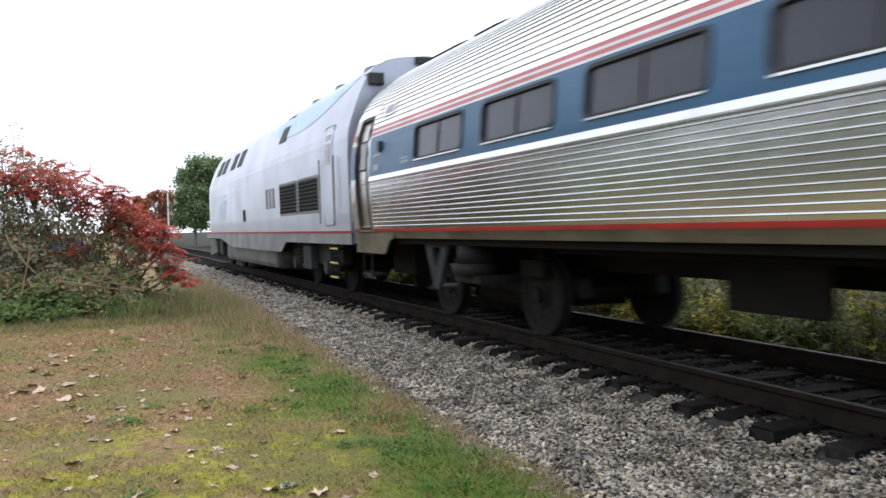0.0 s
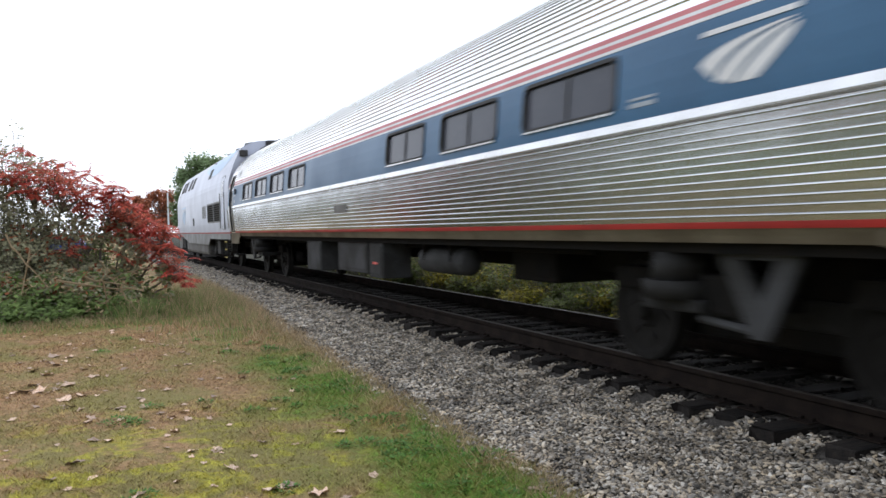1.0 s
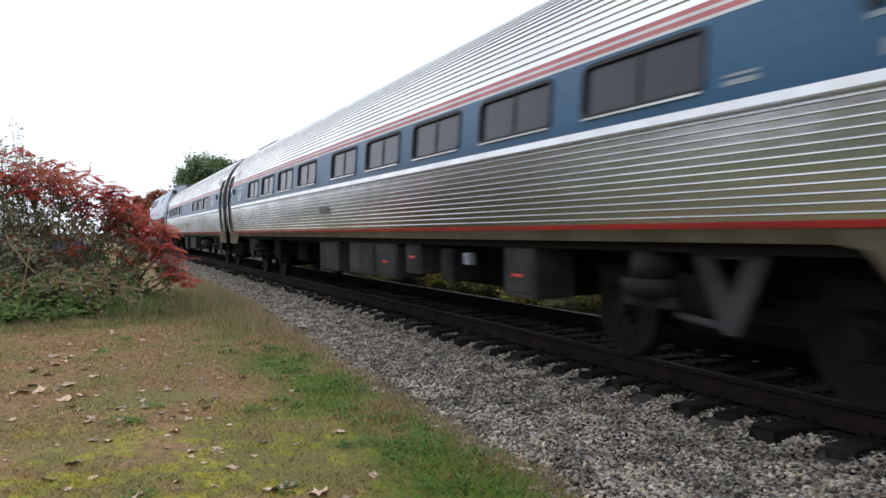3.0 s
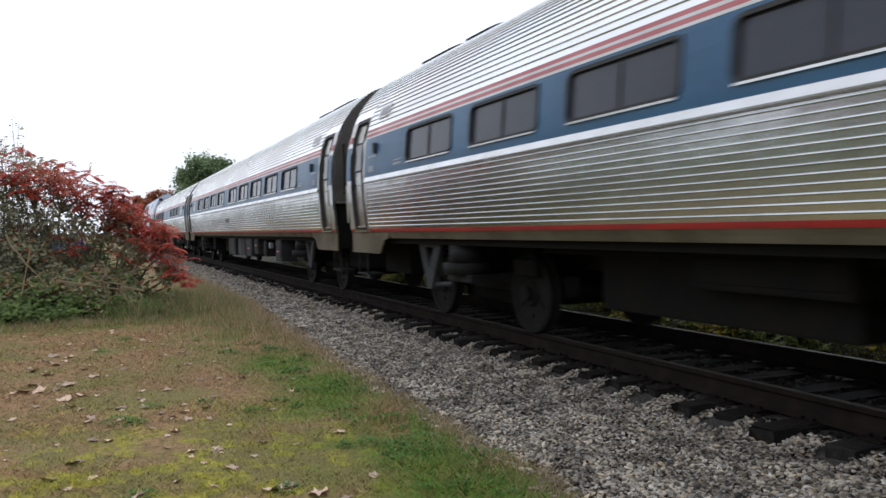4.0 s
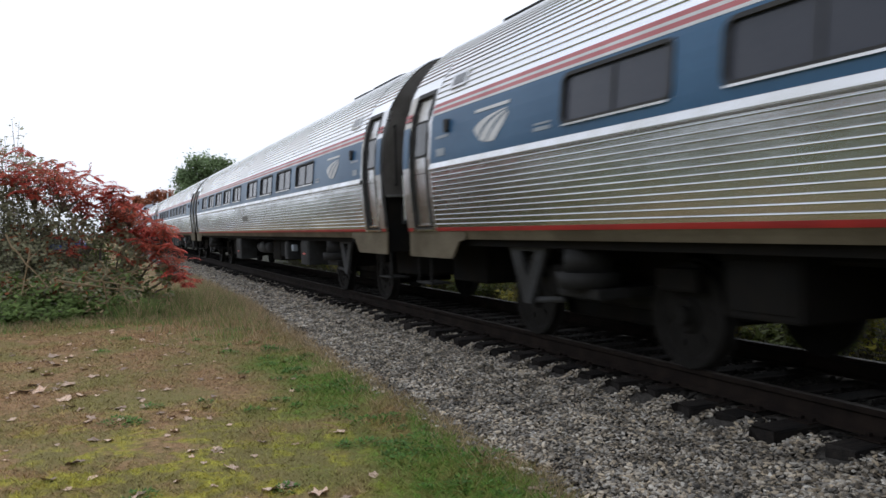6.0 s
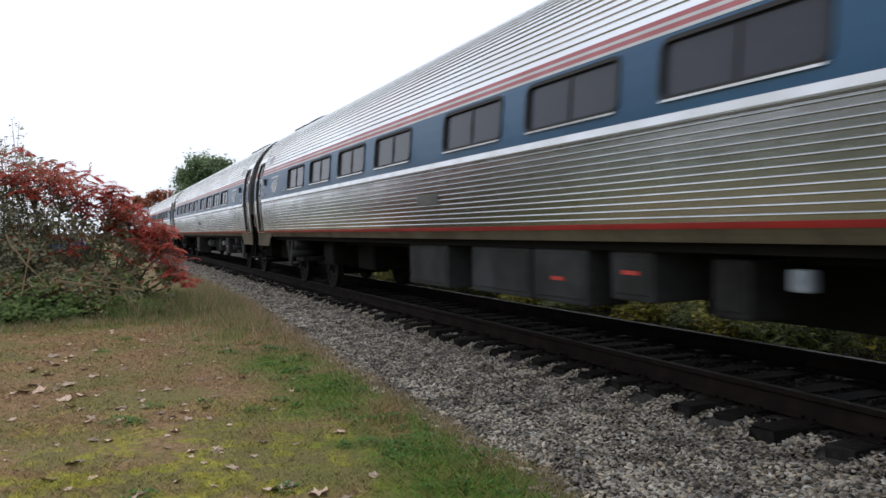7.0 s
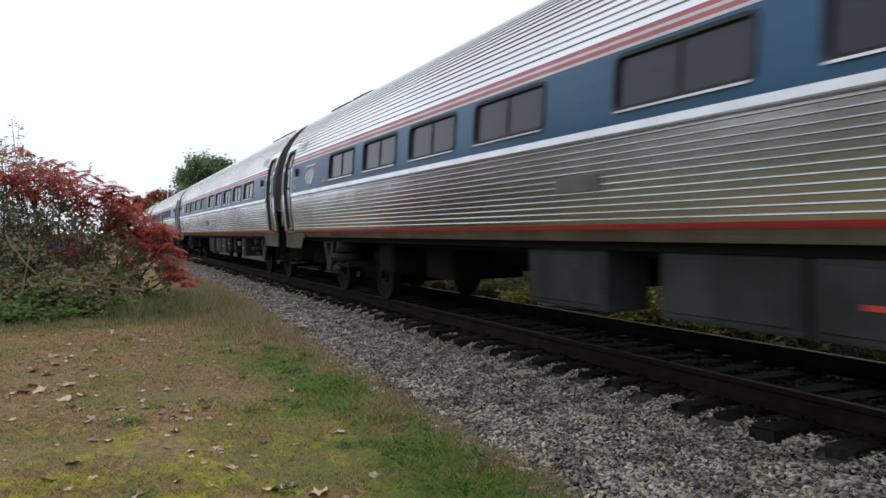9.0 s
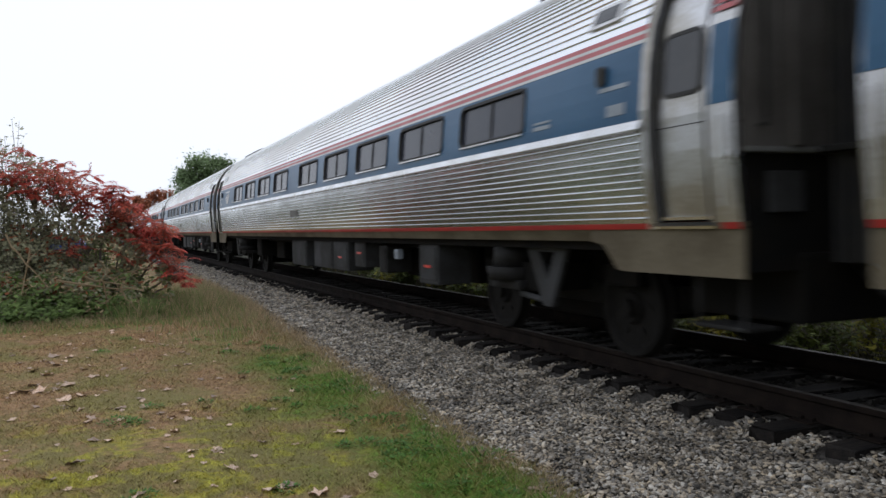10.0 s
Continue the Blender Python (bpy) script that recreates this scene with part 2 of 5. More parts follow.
DEAD_LEAF = mat("fallen_leaf", (0.42, 0.27, 0.18), 0.7, 0.0, (0.58, 0.44, 0.35), 8, 60, 0.3, 0.004, objrand=0.45)
BARK = mat("grey_bark", (0.25, 0.22, 0.19), 0.9, 0.0, (0.14, 0.12, 0.10), 10, 50, 0.6, 0.01)


# ---------------------------------------------------------------- mesh helpers
def part(name, bm, material, parent=None, label="", smooth=False):
    """Links a bmesh as one mesh object, under a thing or under a part."""
    me = bpy.data.meshes.new(name)
    bmesh.ops.recalc_face_normals(bm, faces=bm.faces)
    bm.to_mesh(me)
    bm.free()
    me.materials.append(material)
    if smooth:
        me.polygons.foreach_set("use_smooth", [True] * len(me.polygons))
    ob = new(name, me)
    ob.parent = parent
    if label:
        tagged(ob, label)
    return ob


def soup(name, verts, faces, material, parent=None):
    """A mesh from computed arrays, for stones, blades and leaves."""
    me = bpy.data.meshes.new(name)
    me.from_pydata([tuple(v) for v in verts], [], [tuple(f) for f in faces])
    me.materials.append(material)
    ob = new(name, me)
    ob.parent = parent
    return ob


def empty(name, label, category, group="", kind=""):
    return tagged(new(name), label, category, group, kind)


def box(bm, x0, x1, y0, y1, z0, z1, bevel=0.0):
    vs = [bm.verts.new((x, y, z)) for x in (x0, x1) for y in (y0, y1) for z in (z0, z1)]
    fs = [bm.faces.new([vs[i] for i in q]) for q in ((0, 1, 3, 2), (4, 6, 7, 5), (0, 4, 5, 1), (2, 3, 7, 6), (0, 2, 6, 4), (1, 5, 7, 3))]
    if bevel:
        es = list({e for f in fs for e in f.edges})
        bmesh.ops.bevel(bm, geom=es, offset=bevel, segments=2, affect="EDGES", profile=0.6)
    return bm


def cyl(bm, p0, p1, r0, r1=None, seg=16, caps=True):
    r1 = r0 if r1 is None else r1
    p0, p1 = Vector(p0), Vector(p1)
    q = (p1 - p0).to_track_quat("Z", "Y")
    rings = []
    for p, r in ((p0, r0), (p1, r1)):
        rings.append([bm.verts.new(p + q @ Vector((r * math.cos(2 * math.pi * i / seg), r * math.sin(2 * math.pi * i / seg), 0))) for i in range(seg)])
    for i in range(seg):
        j = (i + 1) % seg
        bm.faces.new((rings[0][i], rings[0][j], rings[1][j], rings[1][i]))
    if caps:
        bm.faces.new(rings[0][::-1])
        bm.faces.new(rings[1])
    return bm


def tube(bm, pts, radius, seg=8, taper=1.0):
    """One bent tube through the points, thinning towards its end."""
    pts = [Vector(p) for p in pts]
    rings = []
    for i, p in enumerate(pts):
        q = (pts[min(i + 1, len(pts) - 1)] - pts[max(i - 1, 0)]).to_track_quat("Z", "Y")
        w = radius * (1 + (taper - 1) * i / (len(pts) - 1))
        rings.append([bm.verts.new(p + q @ Vector((w * math.cos(2 * math.pi * k / seg), w * math.sin(2 * math.pi * k / seg), 0))) for k in range(seg)])
    for a, b in zip(rings, rings[1:]):
        for i in range(seg):
            j = (i + 1) % seg
            bm.faces.new((a[i], a[j], b[j], b[i]))
    bm.faces.new(rings[0][::-1])
    bm.faces.new(rings[-1])
    return bm


def turned(bm, centre, profile, seg=28):
    """Lathe of (radius, y) pairs about the y axis through centre."""
    cx, cy, cz = centre
    rings = [[bm.verts.new((cx + r * math.cos(2 * math.pi * i / seg), cy + y, cz + r * math.sin(2 * math.pi * i / seg))) for i in range(seg)] for r, y in profile]
    for a, b in zip(rings, rings[1:]):
        for i in range(seg):
            j = (i + 1) % seg
            bm.faces.new((a[i], a[j], b[j], b[i]))
    bm.faces.new(rings[0][::-1])
    bm.faces.new(rings[-1])
    return bm


def plate(bm, outline, y0, y1):
    """Prism of an (x, z) outline between two y planes."""
    a = [bm.verts.new((x, y0, z)) for x, z in outline]
    b = [bm.verts.new((x, y1, z)) for x, z in outline]
    bm.faces.new(a)
    bm.faces.new(b[::-1])
    for i in range(len(a)):
        j = (i + 1) % len(a)
        bm.faces.new((a[i], b[i], b[j], a[j]))
    return bm


def spline(points, per=8):
    """Catmull-Rom through (y, z) points."""
    P = [np.array(p, float) for p in points]
    P = [2 * P[0] - P[1]] + P + [2 * P[-1] - P[-2]]
    out = []
    for i in range(1, len(P) - 2):
        for k in range(per):
            t = k / per
            out.append(0.5 * (2 * P[i] + (P[i + 1] - P[i - 1]) * t + (2 * P[i - 1] - 5 * P[i] + 4 * P[i + 1] - P[i + 2]) * t * t
                              + (3 * P[i] - P[i - 1] - 3 * P[i + 1] + P[i + 2]) * t ** 3))
    out.append(P[-2])
    return np.array(out)


class Shell:
    """A body's half section, walked by arc length; points stand off by a given depth."""

    def __init__(self, points):
        self.p = spline(points)
        d = np.hypot(*np.diff(self.p, axis=0).T)
        self.s = np.concatenate([[0], np.cumsum(d)])

    def at(self, s, off=0.0):
        y, z = np.interp(s, self.s, self.p[:, 0]), np.interp(s, self.s, self.p[:, 1])
        a, b = s - 0.02, s + 0.02
        ty = np.interp(b, self.s, self.p[:, 0]) - np.interp(a, self.s, self.p[:, 0])
        tz = np.interp(b, self.s, self.p[:, 1]) - np.interp(a, self.s, self.p[:, 1])
        k = math.hypot(ty, tz) or 1.0
        return float(y + off * tz / k), float(z - off * ty / k)

    def s_of(self, z):
        i = int(np.argmax(self.p[:, 1]))
        return float(np.interp(z, self.p[:i + 1, 1], self.s[:i + 1]))

    def line(self, z0, z1, n=6, off=0.0):
        return [self.at(s, off) for s in np.linspace(self.s_of(z0), self.s_of(z1), n)]

    def fluted(self, s0, s1, pitch, height, shape=((0.0, 0.0), (0.52, 0.0), (0.62, 0.85), (0.72, 1.0), (0.82, 0.85), (0.92, 0.0))):
        n = max(1, round((s1 - s0) / pitch))
        out = []
        for i in range(n):
            a, w = s0 + (s1 - s0) * i / n, (s1 - s0) / n
            for f, h in shape:
                out.append(self.at(a + f * w, h * height))
        out.append(self.at(s1))
        return out


def sweep(bm, line, x0, x1, side=1, nx=1):
    """Sheet of a (y, z) line drawn along x."""
    xs = [x0 + (x1 - x0) * i / nx for i in range(nx + 1)]
    cols = [[bm.verts.new((x, side * y, z)) for y, z in line] for x in xs]
    for a, b in zip(cols, cols[1:]):
        for i in range(len(line) - 1):
            bm.faces.new((a[i], a[i + 1], b[i + 1], b[i]))
    return bm


def slab(bm, shell, x0, x1, z0, z1, off0, off1, side=1, n=4):
    """A curved plate with thickness that follows the shell."""
    lo, hi = shell.line(z0, z1, n, off0), shell.line(z0, z1, n, off1)
    ring = hi + lo[::-1]
    a = [bm.verts.new((x0, side * y, z)) for y, z in ring]
    b = [bm.verts.new((x1, side * y, z)) for y, z in ring]
    m = len(ring)
    for i in range(m):
        j = (i + 1) % m
        bm.faces.new((a[i], a[j], b[j], b[i]))
    bm.faces.new(a[::-1])
    bm.faces.new(b)
    return bm


def rounded(x0, x1, z0, z1, r, k=4):
    pts = []
    for cx, cz, a0 in ((x1 - r, z1 - r, 0), (x0 + r, z1 - r, 90), (x0 + r, z0 + r, 180), (x1 - r, z0 + r, 270)):
        for i in range(k + 1):
            a = radians(a0 + 90 * i / k)
            pts.append((cx + r * math.cos(a), cz + r * math.sin(a)))
    return pts


def on_shell(shell, pts, off, side):
    return [(x, side * shell.at(shell.s_of(z), off)[0], z) for x, z in pts]


def ring_frame(bm, shell, x0, x1, z0, z1, w, r, off0, off1, side):
    """A rounded frame round an opening, standing off the shell."""
    loops = []
    for grow, off in ((w, off0), (w, off1), (0, off1), (0, off0 - 0.03)):
        pts = rounded(x0 - grow, x1 + grow, z0 - grow, z1 + grow, r + grow)
        loops.append([bm.verts.new(p) for p in on_shell(shell, pts, off, side)])
    for a, b in zip(loops, loops[1:]):
        for i in range(len(a)):
            j = (i + 1) % len(a)
            bm.faces.new((a[i], a[j], b[j], b[i]))
    return bm


def pane(bm, shell, x0, x1, z0, z1, r, off, side):
    bm.faces.new([bm.verts.new(p) for p in on_shell(shell, rounded(x0, x1, z0, z1, r), off, side)])
    return bm


# ---------------------------------------------------------------- ground, ballast, track
def bed_height(y):
    """Height of the trackbed across the line."""
    return float(np.interp(y, [-6, -3.6, -2.9, -1.75, -1.4, 0.85, 1.12, 1.30, 2.75, 3.4, 6, 12], [-0.75, -0.6, -0.5, -0.27, -0.20, -0.20, -0.225, -0.285, -0.395, -0.43, -0.40, -0.42]))


def lie(x, y):
    return bed_height(y) + 0.02 * noise.noise(Vector((x * 0.6, y * 0.6, 0))) * (1 if y > 3 or y < -3.5 else 0)


def make_ground():
    xs = sorted(set([-2500, -900, -300, -120, -60, -30] + [-10 + 0.5 * i for i in range(100)] + [45, 60, 80, 110, 150, 220, 350, 600, 1200, 2600]))
    ys = sorted(set([-2500, -900, -300, -100, -50, -25, -15] + [-10 + 0.25 * i for i in range(92)] + [15, 20, 30, 60, 120, 300, 900, 2500]))
    verts = [(x, y, lie(x, y) - (0.06 if -2.7 < y < 2.55 else 0.0)) for x in xs for y in ys]
    ny = len(ys)
    faces = [(i * ny + j, (i + 1) * ny + j, (i + 1) * ny + j + 1, i * ny + j + 1) for i in range(len(xs) - 1) for j in range(ny - 1)]
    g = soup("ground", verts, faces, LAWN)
    tagged(g, "mown verge of straw-brown and green grass beside the railway", "ground", kind="structure")


def make_bed():
    xs = [-140 + 2 * i for i in range(220)]
    ys = [-2.95, -2.6, -1.75, -1.4, 0.85, 1.12, 1.30, 2.2, 2.6, 2.72]
    rng = random.Random(5)
    verts = []
    for x in xs:
        for k, y in enumerate(ys):
            yy = y + (rng.uniform(-0.12, 0.12) if k in (0, len(ys) - 1) else 0)
            verts.append((x, yy, bed_height(yy) - (0.05 if k in (0, len(ys) - 1) else 0.015)))
    ny = len(ys)
    faces = [(i * ny + j, (i + 1) * ny + j, (i + 1) * ny + j + 1, i * ny + j + 1) for i in range(len(xs) - 1) for j in range(ny - 1)]
    tagged(soup("ballast_bed", verts, faces, BED), "grey gritty trackbed under the crushed stone", "trackbed", kind="structure")


STONE_V = [(0, 0, 1), (0.894, 0, 0.447), (0.276, 0.851, 0.447), (-0.724, 0.526, 0.447), (-0.724, -0.526, 0.447), (0.276, -0.851, 0.447),
           (0.724, 0.526, -0.447), (-0.276, 0.851, -0.447), (-0.894, 0, -0.447), (-0.276, -0.851, -0.447), (0.724, -0.526, -0.447)]
STONE_F = [(0, 1, 2), (0, 2, 3), (0, 3, 4), (0, 4, 5), (0, 5, 1), (1, 6, 2), (2, 7, 3), (3, 8, 4), (4, 9, 5), (5, 10, 1),
           (2, 6, 7), (3, 7, 8), (4, 8, 9), (5, 9, 10), (1, 10, 6)]


def shoulder(x):
    """Where the stone begins to thin out into the grass; the shoulder narrows away from the viewer."""
    return float(np.interp(x, [4, 9, 12, 18, 36], [2.55, 2.45, 2.32, 2.12, 2.05])) + 0.10 * noise.noise(Vector((x * 1.4, 2.0, 7.0)))


def scatter_stones(name, count, x0, x1, y0, y1, size, bias=1.0, seed=3, keep=None, material=None):
    rng = np.random.default_rng(seed)
    base = np.array(STONE_V)
    fs = np.array(STONE_F)
    verts, faces = [], []
    for i in range(count):
        x = x0 + (x1 - x0) * rng.random() ** bias
        y = rng.uniform(y0, y1)
        edge = shoulder(x)
        if y > edge and rng.random() < (y - edge) / 0.40:
            continue
        if keep and not keep(x, y):
            continue
        s = size * rng.uniform(0.55, 1.35)
        v = base * (1 + rng.uniform(-0.36, 0.32, (len(base), 1))) * np.array([1.4, 0.88, 0.52]) * s
        q = Euler(rng.uniform(-0.55, 0.55, 2).tolist() + [rng.uniform(0, 6.28)]).to_matrix()
        v = v @ np.array(q).T + np.array([x, y, bed_height(y) + s * 0.15 + rng.uniform(-0.01, 0.015)])
        faces.append(fs + len(verts) * len(base))
        verts.append(v)
    ob = soup(name, np.concatenate(verts), np.concatenate(faces), material or STONE)
    return ob


NEAR_TIES = ((3.67, -0.03), (4.19, 0.04), (4.70, -0.08), (5.04, 0.01), (5.62, -0.12), (6.07, -0.05), (6.55, -0.08), (6.98, -0.04), (7.44, -0.04))


def tie_places():
    """Centre and sideways shift of each tie: unevenly spaced, as found near by."""
    rng = random.Random(19)
    out = list(NEAR_TIES)
    x = 3.67
    while x > -30:
        x -= rng.uniform(0.44, 0.56)
        out.append((x, rng.uniform(-0.1, 0.05)))
    x = 7.44
    while x < 103:
        x += rng.uniform(0.42, 0.55)
        out.append((x, rng.uniform(-0.1, 0.05)))
    return sorted(out)


TIES = tie_places()
TIE_X = np.array([x for x, _ in TIES])


def make_track():
    track = empty("railway_track", "single railway track on dark wooden ties in grey ballast", "railway track", kind="structure")
    for name, y in (("rail", 0.752), ("rail", -0.752)):
        sec = [(-0.070, -0.172), (0.070, -0.172), (0.070, -0.160), (0.014, -0.138), (0.009, -0.050), (0.035, -0.036), (0.0365, -0.006), (0.030, 0.0),
               (-0.030, 0.0), (-0.0365, -0.006), (-0.035, -0.036), (-0.009, -0.050), (-0.014, -0.138), (-0.070, -0.160)]
        bm = bmesh.new()
        rings = [[bm.verts.new((x, y + a, b)) for a, b in sec] for x in (-140, 300)]
        for i in range(len(sec)):
            j = (i + 1) % len(sec)
            bm.faces.new((rings[0][i], rings[0][j], rings[1][j], rings[1][i]))
        rail = part(name, bm, RAIL, track, "rust-brown steel rail with a worn bright head")
        bm = bmesh.new()
        box(bm, -140, 300, y - 0.026, y + 0.026, 0.0005, 0.003)
        part("running_surface", bm, RAILTOP, rail, "worn bright running surface")
    rng = random.Random(11)
    meshes = []
    for k in range(5):
        bm = bmesh.new()
        box(bm, -0.112, 0.112, -1.19, 1.19, -0.36, -0.175, 0.012)
        for v in bm.verts:
            v.co += Vector((rng.uniform(-0.012, 0.012), rng.uniform(-0.05, 0.05) if abs(v.co.y) > 1.1 else 0, rng.uniform(-0.012, 0.006)))
        me = bpy.data.meshes.new("tie")
        bm.to_mesh(me)
        bm.free()
        me.materials.append(TIE)
        meshes.append(me)
    bm = bmesh.new()
    box(bm, -0.095, 0.095, -0.17, 0.17, -0.176, -0.166, 0.003)
    for dx in (-0.05, 0.05):
        for dy in (-0.085, 0.085):
            box(bm, dx - 0.012, dx + 0.012, dy - 0.016, dy + 0.016, -0.17, -0.145)
    plate_me = bpy.data.meshes.new("tie_plate")
    bm.to_mesh(plate_me)
    bm.free()
    plate_me.materials.append(RAIL)
    for x, shift in TIES:
        tie = new("tie", meshes[rng.randrange(5)])
        tie.parent = track
        tie.location = (x, shift, rng.uniform(-0.016, 0.006))
        tie.rotation_euler = (0, 0, rng.uniform(-0.03, 0.03))
        if 2 < x < 16:
            p = new("tie_plate", plate_me)
            p.parent = tie
            p.location = (0, 0.752 - shift, 0)


make_ground()
make_bed()
make_track()
# ---------------------------------------------------------------- the train
CAR_PITCH = 26.01
WHEEL_R = 0.457
CAR = Shell([(1.385, 0.86), (1.462, 1.09), (1.505, 1.185), (1.526, 1.25), (1.565, 1.65), (1.583, 2.00), (1.570, 2.32), (1.530, 2.62), (1.435, 2.93), (1.265, 3.24),
             (1.03, 3.51), (0.75, 3.715), (0.40, 3.825), (0.0, 3.86)])
U_FLUTE, U_END = 11.56, 12.53
Z_SILL, Z_RED0, Z_RED1, Z_BELT0, Z_BLUE0, Z_BLUE1, Z_ROOF0 = 1.10, 1.200, 1.243, 1.935, 2.03, 2.615, 2.775
WIN_Z0, WIN_Z1 = 2.135, 2.57
COACH = [(-1.68 - 2.015 * i, -0.18 - 2.015 * i) for i in range(5)] + [(0.93 + 2.02 * i, 2.43 + 2.02 * i) for i in range(4)]
CAFE = [(8.18, 9.68), (6.17, 7.67), (4.16, 5.66), (2.12, 3.62), (-4.33, -2.88), (-6.36, -4.88), (-8.45, -6.93)]


HOSE_BLUE = mat("blue_hose", (0.03, 0.11, 0.26), 0.6, 0.0, (0.025, 0.08, 0.2), 6, 50, 0.1, 0.003)
# a rib of the lower side: a plain face and a bead
RIB = ((0.0, 0.0), (0.56, 0.04), (0.63, 0.95), (0.70, 1.0), (0.78, 0.85), (0.86, 0.0))


def add_windows(car, spans, side):
    """The painted window band with true openings, and a framed pane in each."""
    spans = sorted(spans)
    bm = bmesh.new()
    sweep(bm, CAR.line(Z_BLUE0, WIN_Z0, 3), -U_FLUTE, U_FLUTE, side)
    sweep(bm, CAR.line(WIN_Z1, Z_BLUE1, 3), -U_FLUTE, U_FLUTE, side)
    edges = [-U_FLUTE] + [u for s in spans for u in s] + [U_FLUTE]
    for a, b in zip(edges[::2], edges[1::2]):
        sweep(bm, CAR.line(WIN_Z0, WIN_Z1, 4), a, b, side)
    part("window_band", bm, BLUE, car, "dark blue painted window band")
    for a, b in spans:
        bm = bmesh.new()
        ring_frame(bm, CAR, a + 0.02, b - 0.02, WIN_Z0 + 0.02, WIN_Z1 - 0.02, 0.035, 0.06, -0.004, 0.012, side)
        w = part("window", bm, RUBBER, car, "dark rubber-framed tinted window")
        mid = (a + b) / 2
        for p, q in ((a + 0.018, mid - 0.012), (mid + 0.012, b - 0.018)):
            bm = bmesh.new()
            pane(bm, CAR, p, q, WIN_Z0 + 0.015, WIN_Z1 - 0.015, 0.02, -0.022, side)
            part("pane", bm, GLASS, w)
        bm = bmesh.new()
        slab(bm, CAR, mid - 0.014, mid + 0.014, WIN_Z0 + 0.01, WIN_Z1 - 0.01, -0.03, -0.012, side, 3)
        part("mullion", bm, RUBBER, w)
        bm = bmesh.new()
        slab(bm, CAR, a + 0.03, b - 0.03, WIN_Z0 - 0.022, WIN_Z0 - 0.004, 0.0, 0.02, side, 2)
        part("sill", bm, BRIGHT, w, "bright metal window sill")


def add_logo(parent, u, side, sense, scale=1.0, shell=None, material=None, z0=2.135, name="emblem"):
    """Plain pale swoosh of three fins that spread from one point, under a bar."""
    shell, material = shell or CAR, material or PALE
    bm = bmesh.new()
    apex = (0.46, 0.36)
    ends = [(-0.47, 0.19), (-0.345, 0.075), (-0.315, 0.06), (-0.145, 0.008), (-0.115, 0.005), (0.10, 0.0)]

    def arc(k):
        ex, ez = ends[k]
        ax, az = apex[0] - 0.012 * (5 - k), apex[1] - 0.012 * k
        cx, cz = ex + 0.12 + 0.04 * k, az - 0.03 - 0.01 * k
        out = []
        for i in range(10):
            f = i / 9
            x = ax * (1 - f) ** 2 + 2 * cx * f * (1 - f) + ex * f * f
            z = az * (1 - f) ** 2 + 2 * cz * f * (1 - f) + ez * f * f
            out.append((u - sense * scale * x, z0 + scale * z))
        return out

    for k in (0, 2, 4):
        a = [bm.verts.new(p) for p in on_shell(shell, arc(k), 0.006, side)]
        b = [bm.verts.new(p) for p in on_shell(shell, arc(k + 1), 0.006, side)]
        for i in range(9):
            bm.faces.new((a[i], a[i + 1], b[i + 1], b[i]))
    slab(bm, shell, u - 0.46 * scale, u + 0.46 * scale, z0 + 0.40 * scale, z0 + 0.44 * scale, 0.001, 0.006, side, 2)
    part(name, bm, material, parent, "pale swoosh emblem of tapering fins under a bar")


